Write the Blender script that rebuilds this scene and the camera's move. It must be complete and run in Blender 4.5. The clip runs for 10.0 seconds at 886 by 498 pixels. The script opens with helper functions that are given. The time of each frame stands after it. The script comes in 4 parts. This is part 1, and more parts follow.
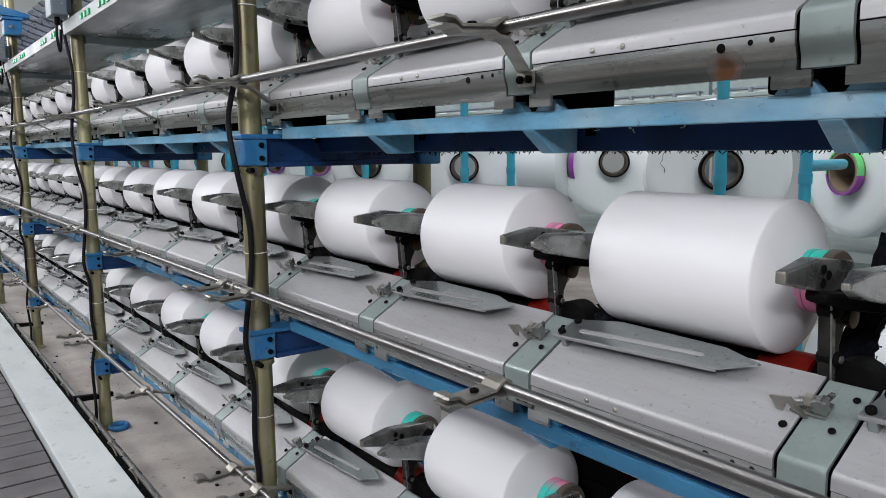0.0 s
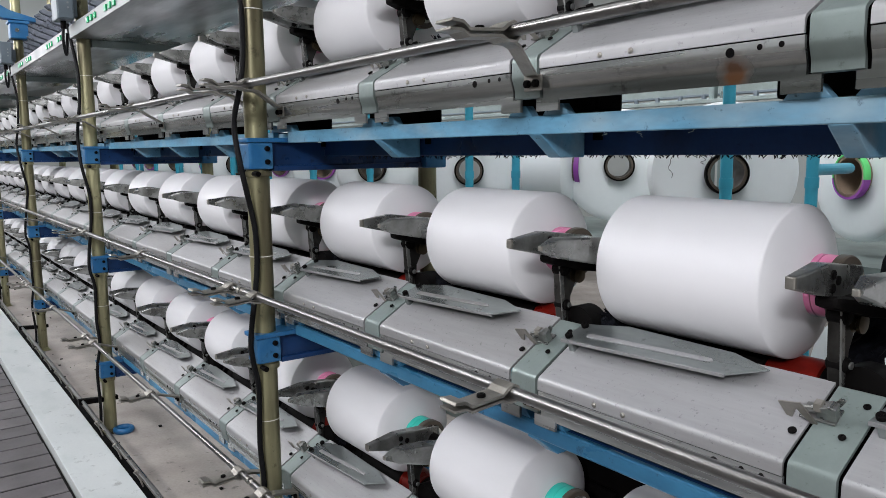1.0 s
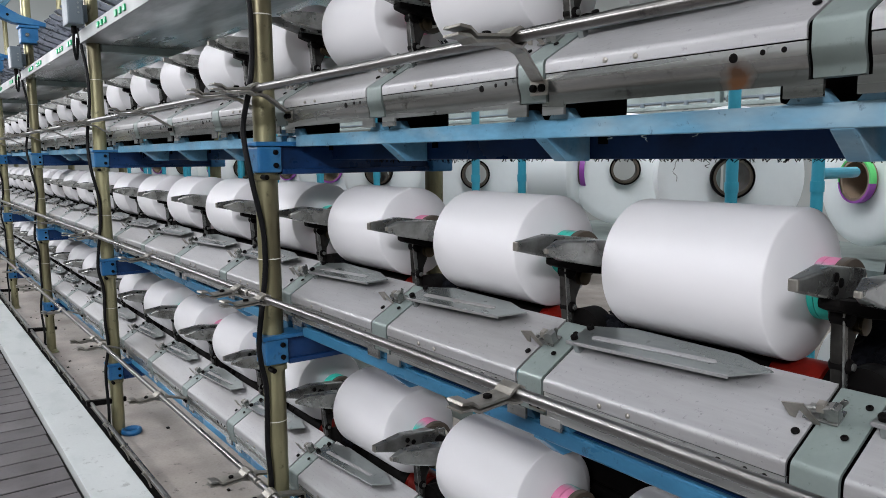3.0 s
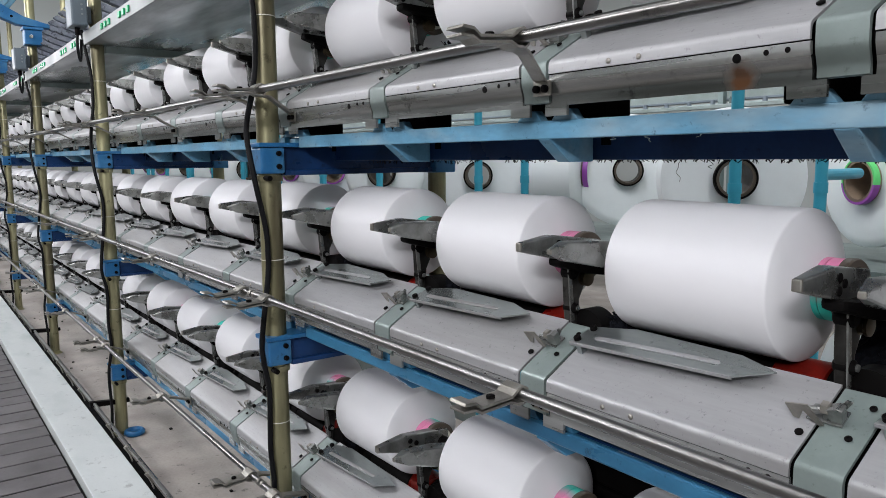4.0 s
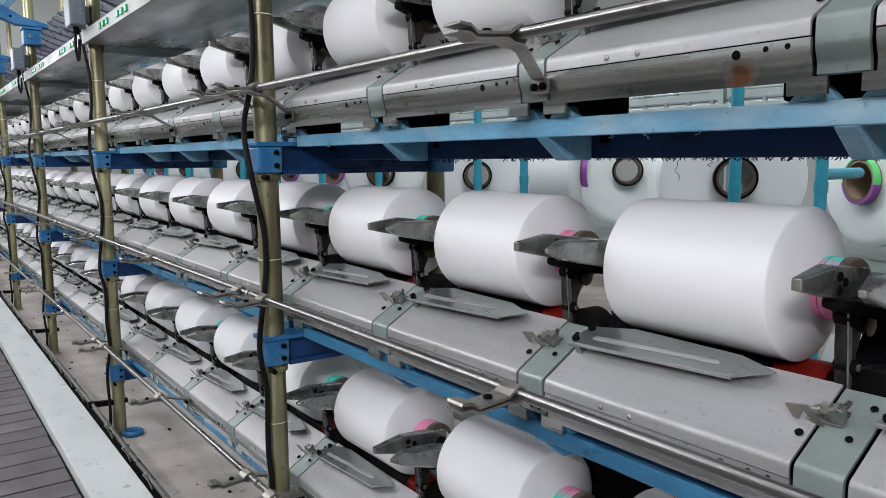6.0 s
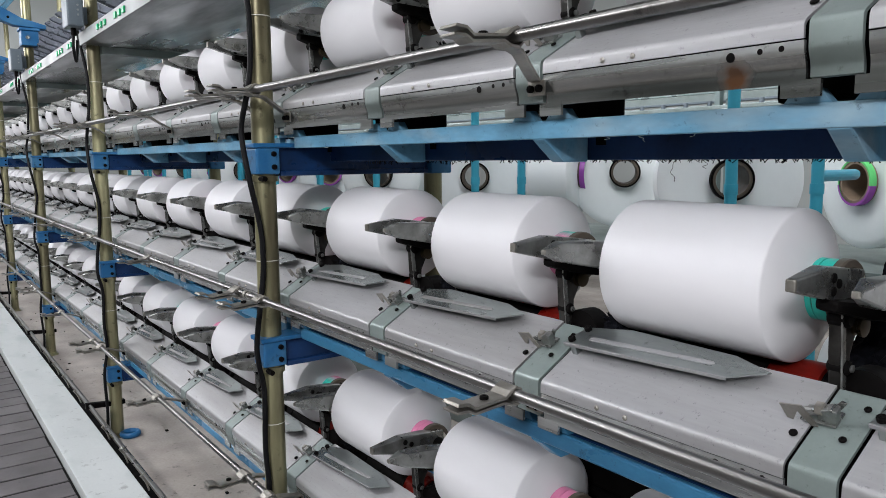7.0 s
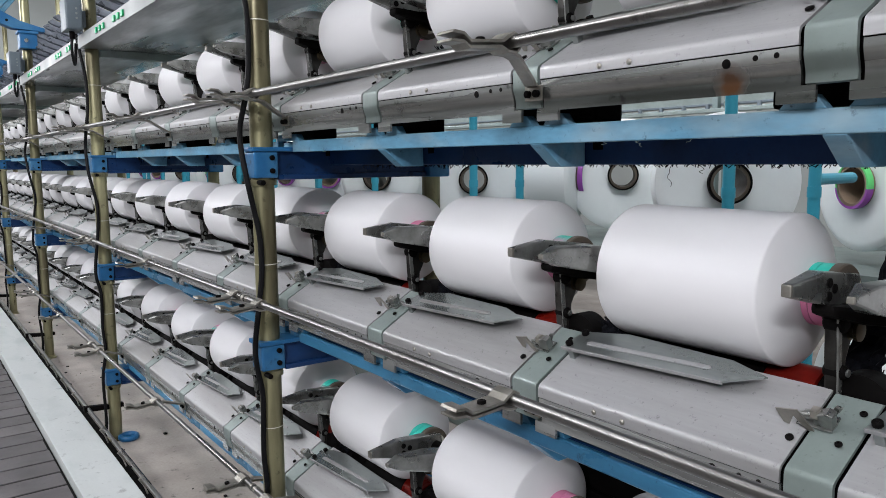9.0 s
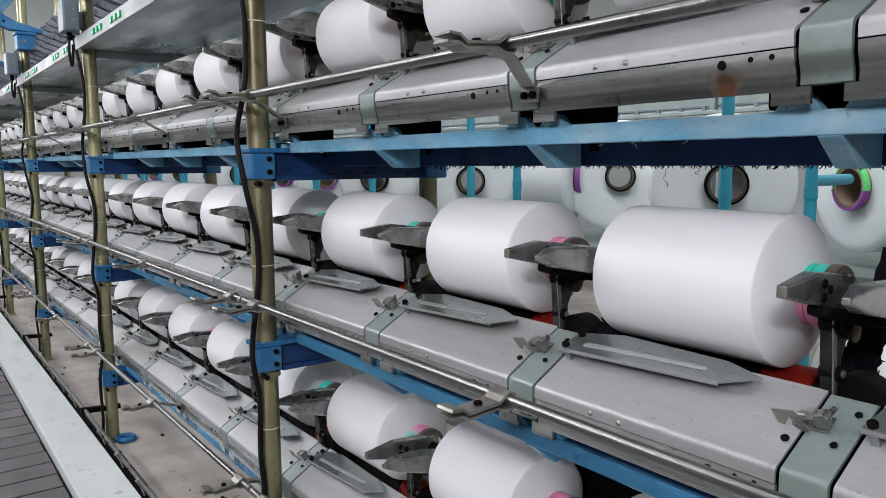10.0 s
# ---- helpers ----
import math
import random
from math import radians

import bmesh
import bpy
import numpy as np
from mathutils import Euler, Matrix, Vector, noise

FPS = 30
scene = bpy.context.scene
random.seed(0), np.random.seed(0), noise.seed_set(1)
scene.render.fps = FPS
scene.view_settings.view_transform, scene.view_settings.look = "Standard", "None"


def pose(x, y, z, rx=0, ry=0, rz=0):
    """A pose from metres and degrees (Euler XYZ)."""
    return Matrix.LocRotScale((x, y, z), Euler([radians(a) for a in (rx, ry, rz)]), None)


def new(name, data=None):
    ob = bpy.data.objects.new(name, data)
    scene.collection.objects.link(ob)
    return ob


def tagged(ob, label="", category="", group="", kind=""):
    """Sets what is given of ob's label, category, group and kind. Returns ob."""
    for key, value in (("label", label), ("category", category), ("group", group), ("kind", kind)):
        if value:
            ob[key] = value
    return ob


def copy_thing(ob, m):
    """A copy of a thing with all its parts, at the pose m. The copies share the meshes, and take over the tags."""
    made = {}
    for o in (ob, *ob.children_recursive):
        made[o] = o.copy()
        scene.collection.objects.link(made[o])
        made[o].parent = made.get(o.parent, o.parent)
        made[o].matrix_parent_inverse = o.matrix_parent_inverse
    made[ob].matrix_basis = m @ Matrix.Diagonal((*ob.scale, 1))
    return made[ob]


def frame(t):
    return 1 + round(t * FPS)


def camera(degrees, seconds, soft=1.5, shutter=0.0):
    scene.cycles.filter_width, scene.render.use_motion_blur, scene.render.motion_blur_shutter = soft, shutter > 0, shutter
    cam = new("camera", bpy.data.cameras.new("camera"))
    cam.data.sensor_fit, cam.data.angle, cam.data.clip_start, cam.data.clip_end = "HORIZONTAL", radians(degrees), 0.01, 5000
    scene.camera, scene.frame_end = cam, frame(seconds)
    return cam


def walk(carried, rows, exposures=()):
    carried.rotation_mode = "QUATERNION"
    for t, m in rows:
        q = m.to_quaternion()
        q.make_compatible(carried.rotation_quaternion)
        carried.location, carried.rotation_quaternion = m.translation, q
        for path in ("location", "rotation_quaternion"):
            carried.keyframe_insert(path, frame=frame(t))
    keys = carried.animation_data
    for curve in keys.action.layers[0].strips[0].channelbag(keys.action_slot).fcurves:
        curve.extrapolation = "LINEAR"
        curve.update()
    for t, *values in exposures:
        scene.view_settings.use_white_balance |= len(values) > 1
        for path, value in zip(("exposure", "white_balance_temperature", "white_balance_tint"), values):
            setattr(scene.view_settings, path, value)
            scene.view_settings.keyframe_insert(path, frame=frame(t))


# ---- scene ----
# A yarn-winding frame: three decks of white packages turning on their cradles.
# X runs along the machine, Y into it, Z up from the floor.
cam = camera(61.62, 10.0, soft=0.45)
PATH = [
    (0.0, pose(1.2689, -0.5320, 0.9190, 82.228, 0.653, 52.896)),
    (0.5, pose(1.2668, -0.5334, 0.9206, 82.341, 0.650, 53.051)),
    (1.0, pose(1.2654, -0.5334, 0.9200, 82.476, 0.613, 53.193)),
    (1.5, pose(1.2659, -0.5358, 0.9186, 82.583, 0.646, 53.368)),
    (2.0, pose(1.2699, -0.5371, 0.9194, 82.652, 0.649, 53.513)),
    (2.5, pose(1.2728, -0.5392, 0.9200, 82.702, 0.609, 53.573)),
    (4.0, pose(1.2729, -0.5409, 0.9190, 82.886, 0.576, 53.864)),
    (4.5, pose(1.2721, -0.5399, 0.9170, 82.921, 0.589, 53.932)),
    (5.0, pose(1.2716, -0.5386, 0.9167, 82.932, 0.572, 53.997)),
    (5.5, pose(1.2692, -0.5348, 0.9165, 82.911, 0.587, 53.939)),
    (7.0, pose(1.2731, -0.5354, 0.9170, 83.019, 0.535, 53.723)),
    (7.5, pose(1.2739, -0.5357, 0.9183, 83.022, 0.553, 53.649)),
    (8.0, pose(1.2712, -0.5363, 0.9190, 83.056, 0.550, 53.675)),
    (8.5, pose(1.2727, -0.5364, 0.9200, 83.092, 0.551, 53.643)),
    (9.0, pose(1.2754, -0.5354, 0.9201, 83.170, 0.560, 53.630)),
    (9.5, pose(1.2768, -0.5342, 0.9202, 83.268, 0.521, 53.571)),
    (10.0, pose(1.2767, -0.5344, 0.9197, 83.281, 0.526, 53.474)),
    ]
walk(cam, PATH, exposures=((0.0, 0.0), (10.0, 0.0)))

# ---- light ----
world = bpy.data.worlds.new("hall_air")
scene.world = world
world.use_nodes = True
world.node_tree.nodes["Background"].inputs["Color"].default_value = (0.75, 0.85, 1.0, 1)
world.node_tree.nodes["Background"].inputs["Strength"].default_value = 0.15


def strip_lamp(x, y, z, length, width, watts, colour, aim):
    data = bpy.data.lights.new("tube_lamp", "AREA")
    data.shape, data.size, data.size_y = "RECTANGLE", length, width
    data.energy, data.color = watts, colour
    lamp = new("tube_lamp", data)
    d = Vector(aim) - Vector((x, y, z))
    zz = -d.normalized()
    xx = Vector((1, 0, 0))
    yy = zz.cross(xx).normalized()
    xx = yy.cross(zz)
    lamp.matrix_world = Matrix.Translation((x, y, z)) @ Matrix((xx, yy, zz)).transposed().to_4x4()
    return lamp


LAMP_WHITE = (0.96, 0.96, 1.0)
# Unseen row over the aisle: soft fill, stronger towards the far end.
for lamp_x, watts in ((1.7, 21), (-1.1, 28), (-3.9, 36), (-6.7, 40), (-9.5, 40)):
    strip_lamp(lamp_x, -1.5, 1.92, 1.5, 0.36, watts, LAMP_WHITE, (lamp_x, 0.1, 0.8))
# Compact distant key, set by the direction of the lever shadows.
strip_lamp(4.0, -4.9, 3.4, 0.8, 0.25, 163, LAMP_WHITE, (-0.5, 0.1, 0.75))
# Added fill lamps: creel front, behind the creel, end wall, overhead.
strip_lamp(-2.0, 0.62, 2.2, 9.0, 0.2, 95, LAMP_WHITE, (-2.0, 1.4, 0.9))
strip_lamp(-2.5, 2.9, 2.9, 9.0, 0.4, 60, LAMP_WHITE, (-2.5, 2.9, 0.0))
strip_lamp(-10.8, 0.5, 3.0, 0.4, 4.0, 22, LAMP_WHITE, (-12.4, 0.5, 1.4))
strip_lamp(-3.0, -1.0, 3.3, 12.0, 0.4, 74, LAMP_WHITE, (-3.0, -0.9, 0.0))


# ---- materials ----
def material(name, colour, rough=0.5, metal=0.0, mottle=0.12, scale=14.0, bump=0.1, grain=220.0, stretch=(1, 1, 1),
             stain=None, stain_amount=0.0, stain_scale=4.0, spec=0.5, rough_vary=0.12, specks=0.0, speck_scale=60.0, stain_from=(0.48, 0.72)):
    m = bpy.data.materials.new(name)
    m.use_nodes = True
    nt = m.node_tree
    n, l = nt.nodes, nt.links
    b = n["Principled BSDF"]
    tc = n.new("ShaderNodeTexCoord")
    mp = n.new("ShaderNodeMapping")
    mp.inputs["Scale"].default_value = stretch
    info = n.new("ShaderNodeObjectInfo")
    off = n.new("ShaderNodeVectorMath")
    off.operation = "SCALE"
    off.inputs[0].default_value = (7.3, 3.1, 5.7)
    l.new(info.outputs["Random"], off.inputs["Scale"])
    add = n.new("ShaderNodeVectorMath")
    l.new(tc.outputs["Object"], add.inputs[0])
    l.new(off.outputs[0], add.inputs[1])
    l.new(add.outputs[0], mp.inputs["Vector"])
    big = n.new("ShaderNodeTexNoise")
    big.inputs["Scale"].default_value, big.inputs["Detail"].default_value = scale, 6
    fine = n.new("ShaderNodeTexNoise")
    fine.inputs["Scale"].default_value, fine.inputs["Detail"].default_value = grain, 3
    for t in (big, fine):
        l.new(mp.outputs[0], t.inputs["Vector"])
    mixn = n.new("ShaderNodeMath")
    mixn.operation = "MULTIPLY_ADD"
    l.new(fine.outputs["Fac"], mixn.inputs[0])
    mixn.inputs[1].default_value = 0.35
    l.new(big.outputs["Fac"], mixn.inputs[2])
    ramp = n.new("ShaderNodeMapRange")
    ramp.inputs["From Min"].default_value, ramp.inputs["From Max"].default_value = 0.4, 0.95
    ramp.inputs["To Min"].default_value, ramp.inputs["To Max"].default_value = 1 - mottle, 1 + mottle
    l.new(mixn.outputs[0], ramp.inputs["Value"])
    col = n.new("ShaderNodeVectorMath")
    col.operation = "SCALE"
    col.inputs[0].default_value = colour
    l.new(ramp.outputs[0], col.inputs["Scale"])
    out = col.outputs[0]
    if stain:
        sn = n.new("ShaderNodeTexNoise")
        sn.inputs["Scale"].default_value, sn.inputs["Detail"].default_value = stain_scale, 8
        l.new(mp.outputs[0], sn.inputs["Vector"])
        sr = n.new("ShaderNodeMapRange")
        sr.inputs["From Min"].default_value, sr.inputs["From Max"].default_value = stain_from
        sr.inputs["To Max"].default_value = stain_amount
        l.new(sn.outputs["Fac"], sr.inputs["Value"])
        mx = n.new("ShaderNodeMix")
        mx.data_type = "RGBA"
        mx.inputs["B"].default_value = (*stain, 1)
        l.new(sr.outputs[0], mx.inputs["Factor"])
        l.new(out, mx.inputs["A"])
        out = mx.outputs["Result"]
    if specks:
        vn = n.new("ShaderNodeTexNoise")
        vn.inputs["Scale"].default_value, vn.inputs["Detail"].default_value, vn.inputs["Roughness"].default_value = speck_scale, 5, 0.7
        l.new(add.outputs[0], vn.inputs["Vector"])
        vr = n.new("ShaderNodeMapRange")
        vr.inputs["From Min"].default_value, vr.inputs["From Max"].default_value = 0.60, 0.70
        vr.inputs["To Min"].default_value, vr.inputs["To Max"].default_value = 1.0, 1.0 - specks
        l.new(vn.outputs["Fac"], vr.inputs["Value"])
        dk = n.new("ShaderNodeVectorMath")
        dk.operation = "SCALE"
        l.new(out, dk.inputs[0])
        l.new(vr.outputs[0], dk.inputs["Scale"])
        out = dk.outputs[0]
    l.new(out, b.inputs["Base Color"])
    rr = n.new("ShaderNodeMapRange")
    rr.inputs["From Min"].default_value, rr.inputs["From Max"].default_value = 0.3, 0.7
    rr.inputs["To Min"].default_value, rr.inputs["To Max"].default_value = max(0.03, rough - rough_vary), min(1, rough + rough_vary)
    l.new(big.outputs["Fac"], rr.inputs["Value"])
    l.new(rr.outputs[0], b.inputs["Roughness"])
    b.inputs["Metallic"].default_value = metal
    b.inputs["Specular IOR Level"].default_value = spec
    if bump:
        bp = n.new("ShaderNodeBump")
        bp.inputs["Strength"].default_value, bp.inputs["Distance"].default_value = bump, 0.002
        l.new(mixn.outputs[0], bp.inputs["Height"])
        l.new(bp.outputs[0], b.inputs["Normal"])
    return m


def yarn_material(name, colour):
    """Wound filament: silky, with the wraps running round the X axis."""
    m = material(name, colour, 0.46, 0.0, 0.035, 9.0, 0.0, 60.0, (0.3, 1, 1), spec=0.16, rough_vary=0.05)
    n, l = m.node_tree.nodes, m.node_tree.links
    tc = n.new("ShaderNodeTexCoord")
    mp = n.new("ShaderNodeMapping")
    mp.inputs["Scale"].default_value = (1, 0.12, 0.12)
    l.new(tc.outputs["Object"], mp.inputs["Vector"])
    wraps = n.new("ShaderNodeTexNoise")
    wraps.inputs["Scale"].default_value, wraps.inputs["Detail"].default_value = 420, 2
    l.new(mp.outputs[0], wraps.inputs["Vector"])
    bp = n.new("ShaderNodeBump")
    bp.inputs["Strength"].default_value, bp.inputs["Distance"].default_value = 0.06, 0.0005
    l.new(wraps.outputs["Fac"], bp.inputs["Height"])
    b = n["Principled BSDF"]
    l.new(bp.outputs[0], b.inputs["Normal"])
    tan = n.new("ShaderNodeTangent")
    tan.direction_type, tan.axis = "RADIAL", "X"
    l.new(tan.outputs[0], b.inputs["Tangent"])
    b.inputs["Anisotropic"].default_value = 0.6
    return m


def band_material():
    """Paper band round the tube: one half green, one half pink, with a soft join."""
    m = bpy.data.materials.new("two_tone_band")
    m.use_nodes = True
    n, l = m.node_tree.nodes, m.node_tree.links
    tc = n.new("ShaderNodeTexCoord")
    sep = n.new("ShaderNodeSeparateXYZ")
    l.new(tc.outputs["Object"], sep.inputs[0])
    nz = n.new("ShaderNodeTexNoise")
    nz.inputs["Scale"].default_value = 90
    l.new(tc.outputs["Object"], nz.inputs["Vector"])
    a = n.new("ShaderNodeMath")
    a.operation = "MULTIPLY_ADD"
    l.new(nz.outputs["Fac"], a.inputs[0])
    a.inputs[1].default_value = 0.012
    l.new(sep.outputs["Z"], a.inputs[2])
    r = n.new("ShaderNodeMapRange")
    r.inputs["From Min"].default_value, r.inputs["From Max"].default_value = -0.004, 0.016
    l.new(a.outputs[0], r.inputs["Value"])
    mx = n.new("ShaderNodeMix")
    mx.data_type = "RGBA"
    mx.inputs["A"].default_value = (0.72, 0.22, 0.40, 1)
    mx.inputs["B"].default_value = (0.03, 0.56, 0.46, 1)
    l.new(r.outputs[0], mx.inputs["Factor"])
    b = n["Principled BSDF"]
    l.new(mx.outputs["Result"], b.inputs["Base Color"])
    b.inputs["Roughness"].default_value = 0.45
    return m


YARN = yarn_material("white_yarn", (0.665, 0.66, 0.68))
YARN_RAW = yarn_material("raw_yarn", (0.74, 0.78, 0.79))
BAND = band_material()
CARD_DARK = material("dark_tube_card", (0.085, 0.068, 0.052), 0.55, 0, 0.2, 30)
CARD = material("tube_card", (0.23, 0.17, 0.12), 0.6, 0, 0.2, 30)
STEEL = material("satin_steel", (0.39, 0.39, 0.40), 0.50, 0.55, 0.14, 9, 0.06, 260, (0.12, 1, 1), (0.20, 0.19, 0.175), 0.5, 12, specks=0.35, speck_scale=170, stain_from=(0.46, 0.68))
# Stretched noise imitates reflected light and dark bands, mixed with real grime.
PANEL = material("worn_panel_sheen_streaks", (0.47, 0.485, 0.48), 0.27, 0.7, 0.34, 42, 0.08, 240, (0.06, 1, 1), (0.085, 0.09, 0.08), 0.8, 26, specks=0.6, speck_scale=38, stain_from=(0.44, 0.64))
JOINT = material("grey_green_paint", (0.225, 0.27, 0.26), 0.44, 0.35, 0.10, 10, 0.04, 200, (1, 1, 1), (0.12, 0.14, 0.13), 0.45, 14, specks=0.3, speck_scale=120)
PLATE = material("zinc_plate", (0.34, 0.37, 0.365), 0.28, 0.85, 0.14, 16, 0.05, 240, (0.3, 1, 1), (0.14, 0.155, 0.155), 0.45, 14, specks=0.3, rough_vary=0.1)
CHROME = material("polished_rod", (0.27, 0.265, 0.26), 0.33, 1.0, 0.18, 20, 0.03, 200, (0.2, 1, 1), (0.12, 0.11, 0.09), 0.5, 22, rough_vary=0.1, specks=0.4)
CLIP = material("nickel_clip", (0.33, 0.315, 0.285), 0.46, 0.85, 0.2, 40, 0.06, 300, (1, 1, 1), (0.12, 0.11, 0.09), 0.5, 30)
POST = material("galvanised_post", (0.37, 0.35, 0.205), 0.36, 0.6, 0.30, 16, 0.08, 200, (1, 1, 0.15), (0.075, 0.06, 0.035), 0.8, 12, specks=0.5, speck_scale=30, stain_from=(0.44, 0.66))
BLUE = material("blue_enamel", (0.019, 0.130, 0.31), 0.40, 0.0, 0.18, 14, 0.08, 200, (1, 1, 1), (0.09, 0.23, 0.33), 0.5, 14, spec=0.4, specks=0.55, speck_scale=36)
# Darker copy of the blue: shade on webs and arms put into the colour.
BLUE_SHADED = material("shaded_blue_enamel", (0.007, 0.034, 0.115), 0.36, 0.0, 0.25, 14, 0.08, 200, (1, 1, 1), (0.004, 0.012, 0.035), 0.8, 10, spec=0.3, specks=0.5, speck_scale=40)
LIPBLUE = material("scuffed_blue_enamel", (0.055, 0.225, 0.40), 0.34, 0.0, 0.22, 16, 0.1, 200, (0.5, 1, 1), (0.015, 0.06, 0.14), 0.7, 11, spec=0.35, specks=0.5, speck_scale=60)
DUSTY = material("dusty_blue_enamel", (0.10, 0.26, 0.39), 0.55, 0.0, 0.30, 26, 0.1, 200, (0.4, 1, 1), (0.33, 0.40, 0.42), 0.55, 20, spec=0.3, specks=0.65, speck_scale=70)
HORN = material("dull_cast_steel", (0.28, 0.285, 0.275), 0.30, 0.8, 0.25, 45, 0.08, 300, (1, 1, 1), (0.08, 0.075, 0.07), 0.65, 26)
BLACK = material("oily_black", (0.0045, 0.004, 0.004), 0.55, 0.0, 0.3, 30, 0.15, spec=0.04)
RUBBER = material("cable_rubber", (0.006, 0.006, 0.007), 0.5, 0, 0.2, 30, spec=0.15)
RED = material("red_drive_sleeve", (0.14, 0.007, 0.004), 0.32, 0, 0.2, 25, 0.03, 200, (1, 1, 1), (0.04, 0.004, 0.003), 0.7, 16, spec=0.16)
TEAL = material("teal_pipe_paint", (0.035, 0.30, 0.42), 0.42, 0, 0.10, 20, 0.04)
CONCRETE = material("stained_concrete", (0.40, 0.365, 0.335), 0.75, 0, 0.28, 7, 0.3, 120, (1, 1, 1), (0.13, 0.11, 0.095), 0.7, 2.6, stain_from=(0.42, 0.76), specks=0.55, speck_scale=26)
GUTTER = material("pale_painted_sheet", (0.60, 0.63, 0.63), 0.45, 0.05, 0.07, 12, 0.05, 180, (0.5, 1, 1), (0.40, 0.46, 0.45), 0.6, 9, specks=0.35, speck_scale=24)
SLAB = material("dark_floor_board", (0.125, 0.115, 0.12), 0.42, 0, 0.25, 8, 0.15, 160, (1, 1, 1), (0.05, 0.045, 0.045), 0.6, 9, specks=0.4)
# The near-white stain paints streaky reflections onto the sheet, along with scuffs.
SHELF = material("scuffed_zinc_with_reflections", (0.21, 0.23, 0.235), 0.34, 0.5, 0.30, 5, 0.05, 120, (0.22, 1, 1), (0.72, 0.76, 0.76), 0.9, 9, rough_vary=0.2)
WHITE = material("pale_painted_steel", (0.23, 0.25, 0.25), 0.45, 0, 0.08, 8, spec=0.3)
RACK = material("dark_blued_steel", (0.09, 0.10, 0.125), 0.4, 0.6, 0.25, 20, 0.05)
GREEN = material("green_button", (0.0, 0.33, 0.12), 0.3, 0, 0.05, 20, 0)
GREYBOX = material("grey_switch_box", (0.12, 0.15, 0.175), 0.45, 0.1, 0.08, 20)
WALLPAINT = material("hall_wall_paint", (0.50, 0.53, 0.52), 0.7, 0, 0.08, 1.2, 0.1)
ALU = material("aluminium_profile", (0.24, 0.30, 0.295), 0.35, 0.7, 0.1, 10)
LINT = material("oily_lint", (0.0045, 0.005, 0.0075), 0.9, 0, 0.5, 120, 0.3, spec=0.1)
GUM_GREEN = material("tube_rim_green", (0.12, 0.62, 0.18), 0.4, 0, 0.1, 20)
PURPLE = material("tube_rim_purple", (0.28, 0.06, 0.36), 0.4, 0, 0.1, 20)
def rusty(base, x, z):
    """The worn panel with a rust run below a screw hole at (x, z)."""
    m = base.copy()
    m.name = "rusty_steel_panel"
    n, l = m.node_tree.nodes, m.node_tree.links
    b = n["Principled BSDF"]
    old = b.inputs["Base Color"].links[0].from_socket
    tc = n.new("ShaderNodeTexCoord")
    mp = n.new("ShaderNodeMapping")
    mp.inputs["Location"].default_value = (-(x + 0.002) / 0.014, 0, -(z - 0.012) / 0.015)
    mp.inputs["Scale"].default_value = (1 / 0.014, 0, 1 / 0.015)
    l.new(tc.outputs["Object"], mp.inputs["Vector"])
    ln = n.new("ShaderNodeVectorMath")
    ln.operation = "LENGTH"
    l.new(mp.outputs[0], ln.inputs[0])
    nz = n.new("ShaderNodeTexNoise")
    nz.inputs["Scale"].default_value, nz.inputs["Detail"].default_value = 130, 6
    l.new(tc.outputs["Object"], nz.inputs["Vector"])
    a = n.new("ShaderNodeMath")
    a.operation = "MULTIPLY_ADD"
    l.new(nz.outputs["Fac"], a.inputs[0])
    a.inputs[1].default_value = 0.9
    l.new(ln.outputs["Value"], a.inputs[2])
    r = n.new("ShaderNodeMapRange")
    r.inputs["From Min"].default_value, r.inputs["From Max"].default_value = 0.90, 1.75
    r.inputs["To Min"].default_value, r.inputs["To Max"].default_value = 0.92, 0.0
    l.new(a.outputs[0], r.inputs["Value"])
    mx = n.new("ShaderNodeMix")
    mx.data_type = "RGBA"
    mx.inputs["B"].default_value = (0.10, 0.038, 0.010, 1)
    l.new(r.outputs[0], mx.inputs["Factor"])
    l.new(old, mx.inputs["A"])
    l.new(mx.outputs["Result"], b.inputs["Base Color"])
    inv = n.new("ShaderNodeMath")
    inv.operation = "MULTIPLY_ADD"
    inv.inputs[1].default_value, inv.inputs[2].default_value = -0.8, 0.85
    l.new(r.outputs[0], inv.inputs[0])
    l.new(inv.outputs[0], b.inputs["Metallic"])
    return m


RUSTY = rusty(PANEL, 0.221, 0.6425)
FINGER = material("worn_bright_steel", (0.17, 0.185, 0.22), 0.32, 0.6, 0.3, 30, 0.05)
ARM = material("oily_dark_steel", (0.055, 0.053, 0.05), 0.36, 0.6, 0.3, 40, 0.06, 200, (1, 1, 1), (0.01, 0.009, 0.008), 0.85, 24, stain_from=(0.42, 0.62))
BRASS = material("dull_brass", (0.075, 0.058, 0.036), 0.35, 0.8, 0.2, 40, 0.05)
TIE = material("nylon_tie", (0.7, 0.68, 0.6), 0.5, 0, 0.05, 20)


# ---- mesh helpers ----
def part(name, bm, mat, parent=None, label="", smooth=False):
    me = bpy.data.meshes.new(name)
    bmesh.ops.recalc_face_normals(bm, faces=bm.faces)
    if smooth:
        for f in bm.faces:
            f.smooth = True
        for e in bm.edges:
            if len(e.link_faces) == 2 and e.calc_face_angle(0) > 0.6:
                e.smooth = False
    bm.to_mesh(me)
    bm.free()
    me.materials.append(mat)
    ob = new(name, me)
    if parent:
        ob.parent = parent
    if label:
        ob["label"] = label
    return ob


